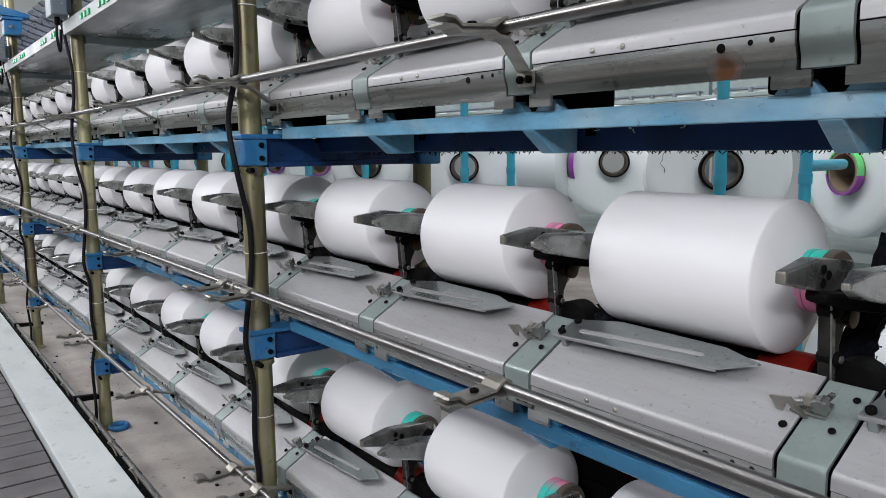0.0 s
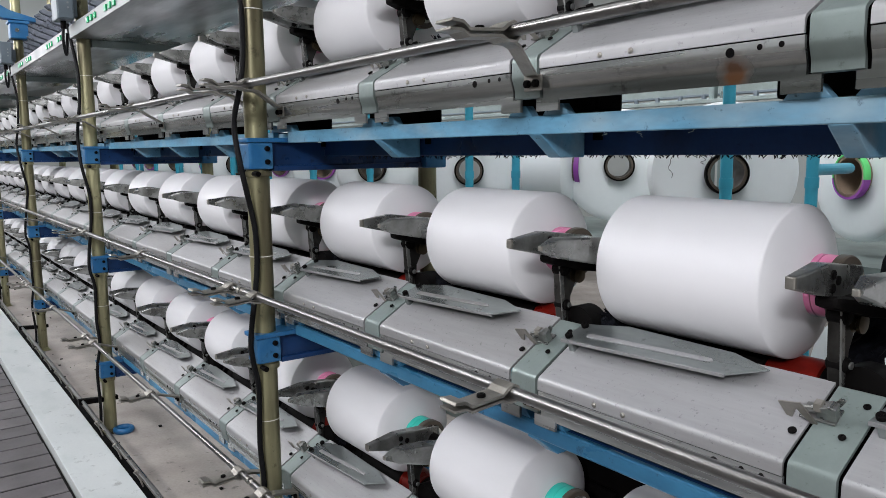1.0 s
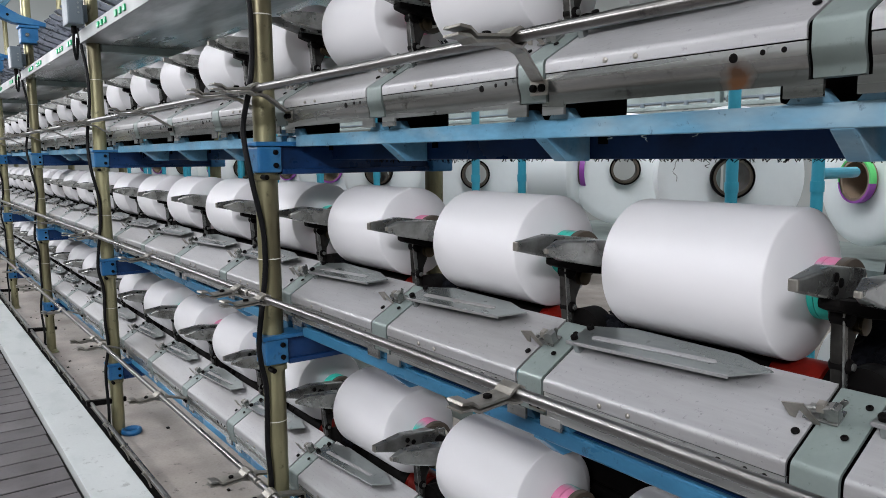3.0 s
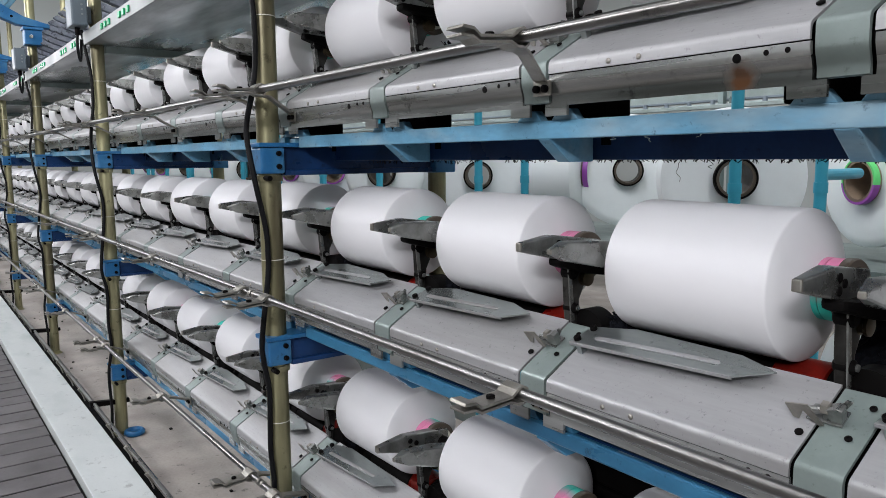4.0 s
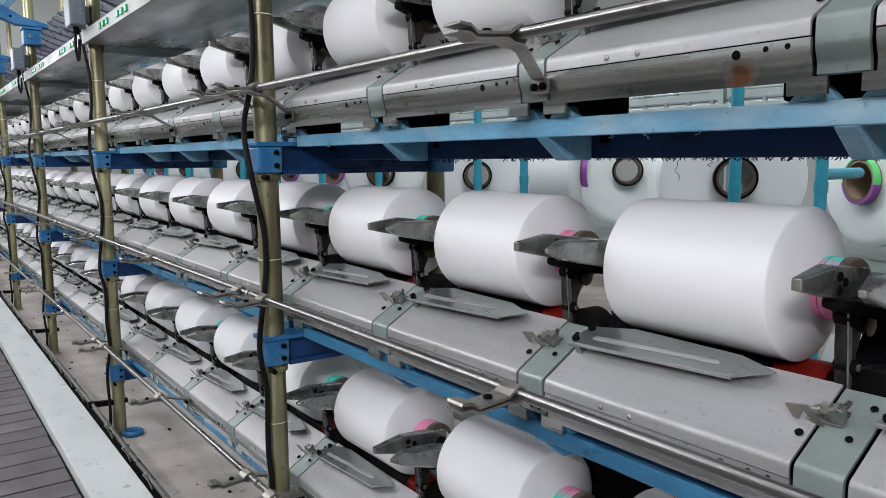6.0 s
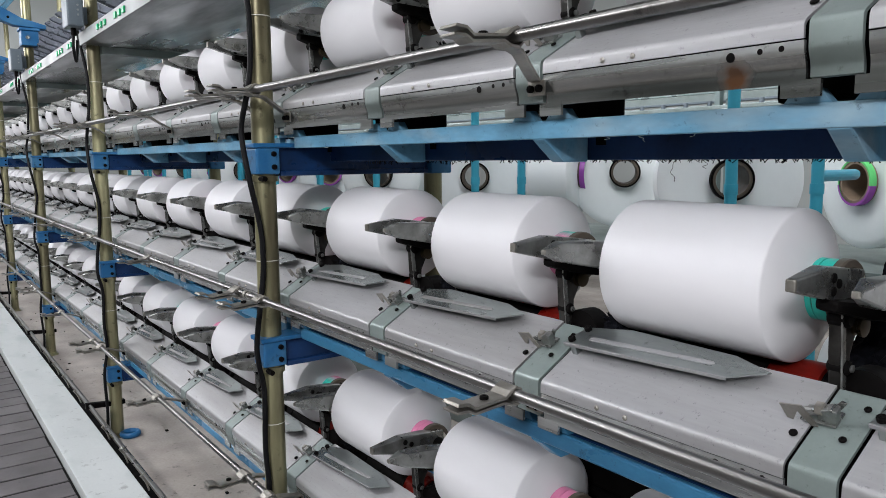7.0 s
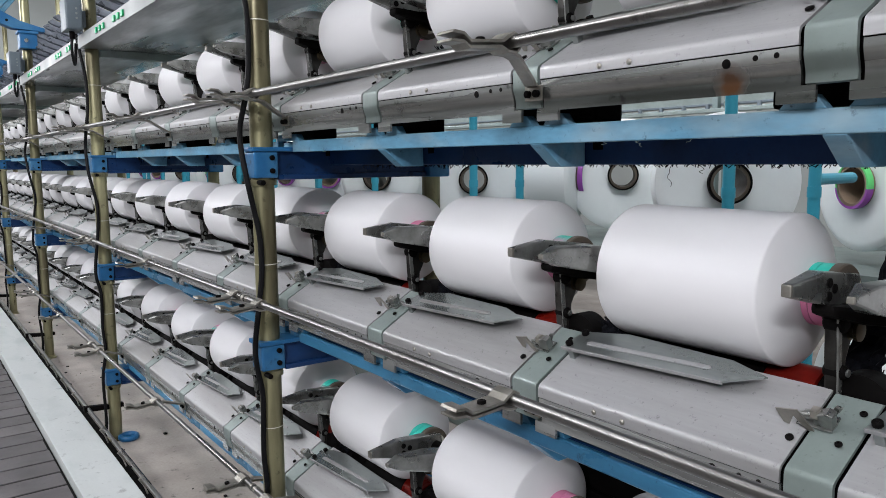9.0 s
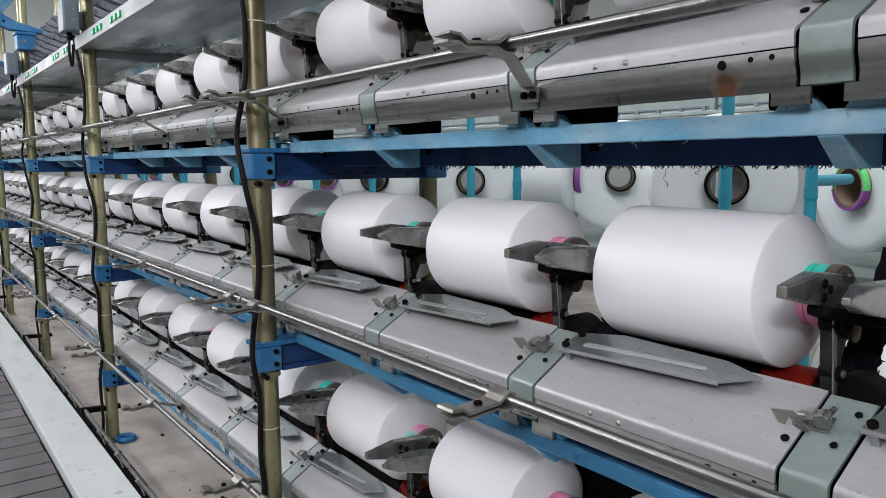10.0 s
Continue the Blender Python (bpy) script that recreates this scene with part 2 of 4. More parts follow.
def empty(name, label, category, group="", kind="", m=None):
    e = new(name)
    e.empty_display_size = 0.05
    if m:
        e.matrix_basis = m
    return tagged(e, label, category, group, kind)


def bevel(bm, w, seg=2, angle=0.5):
    es = [e for e in bm.edges if len(e.link_faces) == 2 and e.calc_face_angle(0) > angle]
    if w > 0 and es:
        bmesh.ops.bevel(bm, geom=es, offset=w, segments=seg, profile=0.6, affect="EDGES", clamp_overlap=True)
    return bm


def box(x0, x1, y0, y1, z0, z1, w=0.0, bm=None, seg=2):
    b = bmesh.new()
    bmesh.ops.create_cube(b, size=1)
    for v in b.verts:
        v.co = ((x0 + x1) / 2 + v.co.x * (x1 - x0), (y0 + y1) / 2 + v.co.y * (y1 - y0), (z0 + z1) / 2 + v.co.z * (z1 - z0))
    bevel(b, w, seg)
    return join(bm, b)


def join(bm, b):
    if bm is None:
        return b
    me = bpy.data.meshes.new("tmp")
    b.to_mesh(me)
    b.free()
    bm.from_mesh(me)
    bpy.data.meshes.remove(me)
    return bm


def prism(poly, a0, a1, axis="x", w=0.0, bm=None):
    """A polygon drawn out along an axis. x: points are (y, z); y: (x, z); z: (x, y)."""
    b = bmesh.new()

    def put(p, a):
        return {"x": (a, p[0], p[1]), "y": (p[0], a, p[1]), "z": (p[0], p[1], a)}[axis]
    lo = [b.verts.new(put(p, a0)) for p in poly]
    hi = [b.verts.new(put(p, a1)) for p in poly]
    b.faces.new(lo)
    b.faces.new(list(reversed(hi)))
    for i in range(len(poly)):
        j = (i + 1) % len(poly)
        b.faces.new((lo[i], lo[j], hi[j], hi[i]))
    bmesh.ops.recalc_face_normals(b, faces=b.faces)
    bevel(b, w)
    return join(bm, b)


def lathe(profile, seg=40, axis="x", bm=None, open_ends=False):
    """A turned body: (along, radius) points round an axis."""
    b = bmesh.new()
    rings = []
    for a, r in profile:
        ring = []
        for i in range(seg):
            t = 2 * math.pi * i / seg
            c, s = r * math.cos(t), r * math.sin(t)
            ring.append(b.verts.new({"x": (a, c, s), "y": (c, a, s), "z": (c, s, a)}[axis]))
        rings.append(ring)
    for p, q in zip(rings, rings[1:]):
        for i in range(seg):
            j = (i + 1) % seg
            b.faces.new((p[i], p[j], q[j], q[i]))
    for ring in (() if open_ends else (rings[0], rings[-1])):
        if (ring[0].co - ring[seg // 2].co).length > 1e-4:
            b.faces.new(ring)
    bmesh.ops.recalc_face_normals(b, faces=b.faces)
    return join(bm, b)


def rod(p, q, r, seg=12, bm=None):
    b = bmesh.new()
    p, q = Vector(p), Vector(q)
    d = q - p
    bmesh.ops.create_cone(b, cap_ends=True, segments=seg, radius1=r, radius2=r, depth=d.length)
    m = Matrix.Translation((p + q) / 2) @ d.to_track_quat("Z", "Y").to_matrix().to_4x4()
    bmesh.ops.transform(b, matrix=m, verts=b.verts)
    return join(bm, b)


def sweep(points, r, seg=10, bm=None, lump=0.0, rng=None):
    """A round cable through points."""
    pts = [Vector(p) for p in points]
    fine = []
    for i in range(len(pts) - 1):
        a, b0, c, d = pts[max(i - 1, 0)], pts[i], pts[i + 1], pts[min(i + 2, len(pts) - 1)]
        for k in range(6):
            t = k / 6
            fine.append(0.5 * ((2 * b0) + (c - a) * t + (2 * a - 5 * b0 + 4 * c - d) * t * t + (3 * b0 - a - 3 * c + d) * t ** 3))
    fine.append(pts[-1])
    b = bmesh.new()
    rings, q, before = [], None, None
    for i, p in enumerate(fine):
        tan = (fine[min(i + 1, len(fine) - 1)] - fine[max(i - 1, 0)]).normalized()
        q = tan.to_track_quat("Z", "Y") if q is None else before.rotation_difference(tan) @ q
        before = tan
        ring = []
        for k in range(seg):
            t = 2 * math.pi * k / seg
            rr = r * (1 + (rng.uniform(-lump, lump) if rng else 0))
            ring.append(b.verts.new(p + q @ Vector((rr * math.cos(t), rr * math.sin(t), 0))))
        rings.append(ring)
    for p, q in zip(rings, rings[1:]):
        for k in range(seg):
            j = (k + 1) % seg
            b.faces.new((p[k], p[j], q[j], q[k]))
    b.faces.new(rings[0])
    b.faces.new(rings[-1])
    return join(bm, b)


# ---- plan ----
PITCH = 0.33            # from package to package
BAY = 4 * PITCH         # from post to post
RISE = 0.35             # from deck to deck
DECKS = (-RISE, 0.0, RISE)
BAYS = 8
FIRST = 1.05            # left end of the package beyond the nearest one
COUNT = 34
AXIS_Y, AXIS_Z, RADIUS = 0.162, 0.791, 0.0745
END_X = -BAYS * BAY


# ---- hall ----
def hall():
    tagged(part("floor", box(-12.6, 6, -6, 7, -0.2, 0), CONCRETE), "bare concrete floor, grey-beige with dark oil stains", "floor", kind="structure")
    tagged(part("ceiling", box(-12.6, 6, -6, 7, 3.6, 3.75), WALLPAINT), "pale painted hall ceiling", "ceiling", kind="structure")
    for name, b in (("wall_north", (-12.6, 6, 6.8, 7)), ("wall_south", (-12.6, 6, -6, -5.8)), ("wall_west", (-12.6, -12.4, -5.8, 6.8)), ("wall_east", (5.8, 6, -5.8, 6.8))):
        tagged(part(name, box(*b, 0, 3.6), WALLPAINT), "plain pale painted hall wall", "wall", kind="structure")


hall()


# ---- the frame: posts, brackets, beams ----
def post(x):
    e = empty("machine_post", "round olive-grey galvanised steel post of the winding frame", "post", "posts of the frame", m=pose(x, 0, 0))
    part("pipe", lathe([(0.0, 0.0202), (2.3, 0.0202)], 28, "z"), POST, e, smooth=True)
    part("foot", lathe([(0, 0.030), (0.004, 0.030), (0.006, 0.0225), (0.014, 0.0225), (0.015, 0.0203)], 28, "z"), POST, e, smooth=True)
    for dz in DECKS:
        part("collar", lathe([(0.528 + dz, 0.0203), (0.528 + dz, 0.0245), (0.538 + dz, 0.0245), (0.538 + dz, 0.0203)], 28, "z"), POST, e, smooth=True)
    rear = empty("rear_post", "round olive-grey galvanised post at the back of the frame", "post", "rear posts of the frame", m=pose(x, 0.372, 0))
    part("pipe", lathe([(0.0, 0.019), (2.3, 0.019)], 24, "z"), POST, rear, smooth=True)
    return e


def bracket(x, dz):
    e = empty("support_bracket", "bright blue painted cast bracket clamped to a post", "bracket", "blue deck brackets", m=pose(x, 0, dz))
    part("clamp", box(-0.023, 0.025, -0.0245, 0.020, 0.541, 0.588, 0.004), BLUE, e)
    part("flange", box(-0.026, 0.028, -0.029, 0.05, 0.588, 0.596, 0.002), BLUE, e)
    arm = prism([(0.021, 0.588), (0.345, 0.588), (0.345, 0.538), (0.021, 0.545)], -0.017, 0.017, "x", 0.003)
    part("arm", arm, BLUE_SHADED, e, "navy arm with its shade put into the paint colour")
    part("arm_flange", box(-0.022, 0.022, 0.022, 0.345, 0.5375, 0.5475, 0.002), BLUE_SHADED, e)
    part("clamp_bolt", rod((-0.032, -0.014, 0.5335), (0.036, -0.014, 0.5335), 0.0048, 10), BLACK, e)
    part("rear_clamp", box(-0.032, 0.032, 0.346, 0.398, 0.536, 0.59, 0.004), BLUE, e)
    for z in (0.554, 0.577):
        part("bolt", lathe([(0.025, 0.0048), (0.029, 0.0048), (0.030, 0.0035)], 10, "x", None), BLACK, e).location = (0, 0.008, z)
    return e


def beam(x0, x1, dz):
    """One bay of the blue longitudinal beam: a lip, a sloping web, ribs and notches."""
    e = empty("deck_beam", "blue enamelled steel beam with cast ribs under a deck", "beam", "blue deck beams", m=pose(0, 0, dz))
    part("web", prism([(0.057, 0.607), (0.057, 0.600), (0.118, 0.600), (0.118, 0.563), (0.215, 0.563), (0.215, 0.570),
                       (0.126, 0.570), (0.126, 0.607)], x0 + 0.03, x1 - 0.03, "x", 0.0015), BLUE_SHADED, e, "navy web with the shade under the lip put into its colour")
    front = DUSTY if dz > 0 else LIPBLUE
    part("lip", box(x0 + 0.03, x1 - 0.03, 0.046, 0.0568, 0.587, 0.607, 0.0015 if dz > 0 else 0.005, seg=3), front, e, "dusty pale blue front lip" if dz > 0 else "scuffed blue front lip")
    for k in range(4):
        jx = x1 - 0.35 + 0.02 - PITCH * k
        rib = prism([(0.047, 0.604), (0.047, 0.586), (0.078, 0.561), (0.117, 0.561), (0.117, 0.599)], jx - 0.010, jx + 0.010, "x", 0.002)
        part("rib", rib, front, e)
        part("slot", box(jx + 0.022, jx + 0.036, 0.1165, 0.119, 0.580, 0.590), BLACK, e, "dark square slot")
        for s in (-0.028, 0.028):
            part("upstand", prism([(jx + s - 0.020, 0.607), (jx + s - 0.010, 0.619), (jx + s + 0.010, 0.619), (jx + s + 0.020, 0.607)], 0.050, 0.062, "y", 0.001), front, e)
    return e


for i in range(-1, BAYS):
    post(-BAY * i)
    for dz in DECKS:
        bracket(-BAY * i, dz)
        if i >= 0:
            beam(-BAY * i, -BAY * i + BAY, dz)


# ---- deck covers ----
def cover_thing():
    """Sloping sheet cover with a rounded front edge and a footed front panel; local X from 0 to PITCH - 0.045."""
    length = PITCH - 0.047
    e = empty("deck_cover", "satin steel sheet cover with rounded front edge, slightly scuffed", "machine cover", "deck covers")
    t = 0.0025
    prof = [(0.112, 0.7173)]
    for k in range(5):                                  # the rounded bend
        a = radians(31 + (90 - 31) * k / 4 + 90)
        prof.append((0.0360 + 0.0080 * math.cos(a), 0.6636 + 0.0080 * math.sin(a)))
    prof += [(0.028, 0.655), (0.0305, 0.655)]
    inner = [(p[0] + t, p[1] - t * 0.6) for p in reversed(prof[:-2])]
    part("top_sheet", prism(prof + inner, 0, length), STEEL, e, smooth=True)
    # front panel, bent back at half height, with a foot at each end
    y = 0.0292
    fold = [(0.0, 0.6538), (0.0, 0.6488), (0.0003, 0.6465), (0.0010, 0.6440), (0.0021, 0.6410), (0.0032, 0.6380), (0.0041, 0.6350), (0.0046, 0.6325), (0.0047, 0.6300), (0.0045, 0.6215)]
    b = prism([(y + p, z) for p, z in fold] + [(y + p + 0.0033, z) for p, z in reversed(fold)], 0, length)
    for x0, x1 in ((-0.010, 0.022), (length - 0.020, length + 0.012)):
        box(x0, x1, y + 0.0042, y + 0.0076, 0.611, 0.6245, 0.0, b)
    part("front_panel", b, PANEL, e, smooth=True)
    for x, z, r in ((length - 0.018, 0.6490, 0.0024), (length - 0.036, 0.6488, 0.0024), (length - 0.062, 0.6470, 0.0040)):
        part("hole", rod((x, y - 0.0002, z), (x, y + 0.001, z), r, 16), BLACK, e)
    for x in (0.083, 0.120):
        part("rivet", lathe([(-0.0022, 0.0016), (-0.001, 0.0029), (0, 0.0029)], 10, "y"), CLIP, e).location = (x, 0.028, 0.660)
    return e


def joint_thing():
    e = empty("joint_plate", "grey-green painted cover strip over a deck joint, with black socket screws", "cover strip", "deck joint strips")
    prof = [(0.108, 0.7155)]
    for k in range(5):
        a = radians(31 + (90 - 31) * k / 4 + 90)
        prof.append((0.0360 + 0.0079 * math.cos(a), 0.6641 + 0.0079 * math.sin(a)))
    prof += [(0.0282, 0.6488), (0.0285, 0.6465), (0.0292, 0.6440), (0.0303, 0.6410), (0.0314, 0.6380), (0.0323, 0.6350), (0.0328, 0.6325), (0.0329, 0.6255)]
    inner = [(p[0] + 0.004, p[1] - 0.001) for p in reversed(prof)]
    part("strip", prism(prof + inner, 0.003, 0.042), JOINT, e, smooth=True)
    n = Vector((0, -math.sin(radians(31)), math.cos(radians(31))))
    for x, y in ((0.030, 0.060), (0.034, 0.092)):
        z = 0.6735 + (y - 0.0325) * math.tan(radians(31))
        o = part("screw", lathe([(0, 0.0031), (0.0012, 0.0031), (0.0018, 0.0025), (0.0018, 0.0014), (0.0008, 0.0012), (0.0008, 0.0)], 12, "z"), BLACK, e)
        o.matrix_basis = Matrix.Translation((x, y, z - 0.0005)) @ pose(0, 0, 0, 31)
    return e


def guard_thing():
    """Tapered zinc guard plate with a pressed rib, standing off the cover."""
    e = empty("guard_plate", "tapered zinc guard plate with a pressed rib, screwed over the cover", "guard plate", "guard plates")
    slope = 24
    pts = [(0.000, 0.000), (0.198, 0.011), (0.232, 0.032), (0.190, 0.044), (0.062, 0.047), (0.006, 0.034)]
    pl = part("plate", prism(pts, 0, 0.0022, "z", 0.0006), PLATE, e)
    rib = bmesh.new()
    rib = prism([(0.028, 0.0125), (0.175, 0.0215), (0.179, 0.0245), (0.176, 0.0275), (0.030, 0.0195), (0.026, 0.016)], 0.0018, 0.0036, "z", 0.0010, rib)
    part("rib", rib, STEEL, e)
    part("lip", prism([(0.000, -0.0012), (0.198, 0.0098), (0.198, 0.0112), (0.000, 0.0008)], -0.0012, 0.0024, "z"), STEEL, e)
    for x, y in ((0.007, 0.007), (0.012, 0.030)):
        part("screw", lathe([(0.002, 0.0043), (0.006, 0.0043), (0.0068, 0.0034), (0.0068, 0.002), (0.005, 0.0)], 12, "z"), BLACK, e).location = (x, y, 0)
    part("stand", box(0.004, 0.012, 0.003, 0.012, -0.016, 0.0, 0.001), PLATE, e)
    part("stand", box(0.075, 0.083, 0.034, 0.042, -0.016, 0.0, 0.001), PLATE, e)
    return e, slope


def yarn_guide_thing():
    """Little bent sheet with a hooked horn beside each joint."""
    e = empty("yarn_guide", "small bent steel thread guide bolted beside a deck joint", "thread guide", "thread guides")
    part("base", box(-0.004, 0.026, -0.006, 0.012, 0.0, 0.002, 0.0005), HORN, e)
    part("blade", prism([(-0.016, 0.019), (0.004, 0.023), (0.014, 0.002), (0.008, 0.001), (-0.001, 0.015), (-0.007, 0.003), (-0.012, 0.004)], -0.0105, -0.009, "y", 0.0003), CLIP, e)
    part("hook", prism([(0.008, 0.001), (0.020, 0.001), (0.034, 0.020), (0.029, 0.021), (0.018, 0.009), (0.010, 0.012)], 0.006, 0.0078, "y", 0.0003), HORN, e)
    part("block", prism([(0.010, 0.002), (0.026, 0.002), (0.029, 0.017), (0.024, 0.019), (0.013, 0.014)], -0.004, 0.005, "y", 0.001), HORN, e)
    part("stem", rod((-0.002, 0.0, 0.006), (0.026, 0.002, 0.012), 0.0035, 10), HORN, e)
    part("nut", lathe([(-0.001, 0.003), (0.0, 0.0062), (0.006, 0.0062), (0.007, 0.004)], 6, "x"), CLIP, e).location = (0.010, 0.001, 0.012)
    part("screw", lathe([(0, 0.0036), (0.0015, 0.0036), (0.002, 0.0022)], 12, "z"), BLACK, e).location = (-0.002, -0.022, 0)
    e.scale = (0.8, 0.8, 0.8)
    return e


def row(thing, xs, at):
    """Copies of a thing along the decks; the first stays the model."""
    first = True
    for dz in DECKS:
        for i, x in enumerate(xs):
            m = at(x, dz)
            if first:
                thing.matrix_basis = m
                first = False
            else:
                copy_thing(thing, m)


joint_xs = [0.970 + PITCH * (1 - i) for i in range(COUNT)]
cov = cover_thing()
row(cov, [x + 0.046 for x in joint_xs[1:]], lambda x, dz: pose(x, 0, dz))
for ob in [o for o in scene.objects if o.name.startswith("front_panel")]:
    p = ob.parent.matrix_basis.translation
    if abs(p.x - 0.686) < 0.02 and abs(p.z - RISE) < 0.01:
        ob.data = ob.data.copy()
        ob.data.materials[0] = RUSTY
        ob["label"] = "steel front panel with a rust run"
        ob.parent["label"] = "satin steel sheet cover, rust-stained below a hole"
jnt = joint_thing()
row(jnt, joint_xs, lambda x, dz: pose(x, 0, dz))
grd, slope = guard_thing()
row(grd, [x + 0.048 for x in joint_xs[1:]], lambda x, dz: pose(x, 0.063, 0.7060 + dz, slope))
gui = yarn_guide_thing()
row(gui, [x - 0.006 for x in joint_xs[:-1]], lambda x, dz: pose(x, 0.074, 0.6965 + dz, 31))


# ---- drive rollers and housings ----
def roller_thing():
    e = empty("drive_roller", "black drive roller with dark red rubber sleeve ends", "drive roller", "drive rollers")
    for x0, x1, mat, lab in ((0.0, 0.030, BLACK, "black end sleeve"), (0.031, 0.160, BLACK, "black middle sleeve"), (0.161, 0.214, RED, "red rubber sleeve"), (0.215, 0.240, BLACK, "black end sleeve")):
        part("sleeve", lathe([(x0, 0.030), (x0 + 0.001, 0.034), (x1 - 0.001, 0.034), (x1, 0.030)], 32, "x"), mat, e, lab, smooth=True)
    part("shaft", rod((-0.06, 0, 0), (0.275, 0, 0), 0.012, 14), BLACK, e)
    part("end_disc", lathe([(-0.022, 0.02), (-0.020, 0.041), (-0.008, 0.041), (-0.006, 0.02)], 28, "x"), BLACK, e, smooth=True)
    return e


package_xs = [FIRST - PITCH * i for i in range(COUNT)]
rol = roller_thing()
row(rol, package_xs, lambda x, dz: pose(x, AXIS_Y + 0.012, AXIS_Z - RADIUS - 0.0345 + dz))


def housing_thing():
    e = empty("drive_housing", "oily black drive housing inside a deck", "machine housing", "drive housings")
    part("body", box(-0.045, 0.085, 0.075, 0.120, 0.610, 0.668, 0.004), BLACK, e)
    part("bearing", box(0.004, 0.030, 0.1205, 0.200, 0.655, 0.700, 0.006), BLACK, e)
    part("tray", prism([(0.100, 0.7), (0.104, 0.7), (0.112, 0.655), (0.25, 0.648), (0.25, 0.644), (0.108, 0.651)], 0.086, PITCH), BLACK, e)
    return e


hou = housing_thing()
row(hou, [x - 0.003 for x in joint_xs], lambda x, dz: pose(x, 0, dz))


# Added black block that darkens the gap behind the lower packages; its form is invented.
def back_block(x0, x1):
    e = empty("drive_motor_box", "black block added for the dark machinery behind the lower packages", "motor box", "drive motor boxes")
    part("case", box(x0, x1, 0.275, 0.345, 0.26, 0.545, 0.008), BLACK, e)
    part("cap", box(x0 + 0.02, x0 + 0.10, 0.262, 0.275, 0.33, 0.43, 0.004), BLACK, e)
    return e


back_block(0.50, 0.95)
back_block(0.97, 1.50)


# ---- cradles ----
def loft(sections, w=0.0, bm=None):
    """Rectangular sections (y, x0, x1, z0, z1) joined in a row."""
    b = bmesh.new()
    rings = [[b.verts.new(p) for p in ((x0, y, z0), (x1, y, z0), (x1, y, z1), (x0, y, z1))] for y, x0, x1, z0, z1 in sections]
    for p, q in zip(rings, rings[1:]):
        for i in range(4):
            j = (i + 1) % 4
            b.faces.new((p[i], p[j], q[j], q[i]))
    b.faces.new(rings[0])
    b.faces.new(rings[-1])
    bmesh.ops.recalc_face_normals(b, faces=b.faces)
    bevel(b, w, 2, 0.25)
    return join(bm, b)


def cradle_thing():
    e = empty("package_cradle", "dull grey cast-steel cradle levers on an oily black arm", "cradle", "package cradles")
    a = part("lever", loft([(0.030, -0.005, 0.004, 0.8085, 0.8195), (0.080, -0.012, 0.005, 0.797, 0.8245), (0.084, -0.013, 0.004, 0.796, 0.8245), (0.176, -0.030, -0.010, 0.778, 0.812)], 0.0022), HORN, e)
    a.location.x = -0.0245
    for y, z in ((0.090, 0.8145), (0.090, 0.803), (0.103, 0.808)):
        part("screw", lathe([(0, 0.0042), (0.0015, 0.0042), (0.002, 0.003)], 10, "x"), BLACK, a).location = (0.0040 - 0.152 * (y - 0.084), y, z)
    c = part("lever", loft([(0.030, -0.003, 0.003, 0.8105, 0.8165), (0.052, -0.008, 0.010, 0.801, 0.8235), (0.100, -0.004, 0.024, 0.791, 0.8225), (0.176, 0.008, 0.032, 0.776, 0.812)], 0.0022), HORN, e)
    c.location.x = 0.0245
    part("tip", box(-0.0050, 0.0040, 0.0285, 0.032, 0.8085, 0.8193, 0.0015), CLIP, a, "bright worn metal tip")
    part("tip", box(-0.0031, 0.0031, 0.0288, 0.032, 0.8104, 0.8164, 0.0012), CLIP, c, "bright worn metal tip")
    part("hub", lathe([(-0.056, 0.016), (-0.054, 0.0205), (-0.040, 0.0205), (-0.034, 0.012), (0.034, 0.012), (0.038, 0.022), (0.056, 0.022), (0.058, 0.016)], 24, "x"), BLACK, e, smooth=True).location = (0, AXIS_Y, AXIS_Z)
    part("yoke", loft([(0.085, -0.034, -0.014, 0.787, 0.797), (0.120, -0.037, 0.0, 0.777, 0.792), (0.165, -0.037, 0.020, 0.771, 0.790)], 0.004), BLACK, e)
    part("arm", prism([(0.1065, 0.787), (0.142, 0.787), (0.140, 0.768), (0.127, 0.742), (0.1255, 0.705), (0.132, 0.690), (0.133, 0.665), (0.121, 0.665), (0.113, 0.705), (0.1085, 0.745)], -0.032, -0.021, "x", 0.002), ARM, e, "oily dark steel arm")
    part("strap", prism([(0.104, 0.784), (0.110, 0.784), (0.117, 0.716), (0.111, 0.713)], -0.0205, -0.0185, "x", 0.0006), HORN, e)
    part("pulley", lathe([(0.122, 0.020), (0.124, 0.029), (0.150, 0.029), (0.152, 0.014)], 28, "y"), BLACK, e, smooth=True).location = (-0.008, 0, 0.703)
    part("bearing", lathe([(-0.026, 0.005), (-0.025, 0.0095), (-0.021, 0.0095), (-0.020, 0.0075), (-0.017, 0.0075), (-0.016, 0.0095), (-0.013, 0.0095), (-0.012, 0.005)], 20, "x"), BRASS, e, "dull brass bearing", smooth=True).location = (0, 0.134, 0.768)
    for ky, kz, kr in ((0.113, 0.777, 0.0085), (0.116, 0.733, 0.0068), (0.126, 0.690, 0.0085)):
        part("knuckle", lathe([(-0.034, kr * 0.7), (-0.032, kr), (-0.017, kr), (-0.015, kr * 0.7)], 16, "x"), BLACK, e, smooth=True).location = (0, ky, kz)
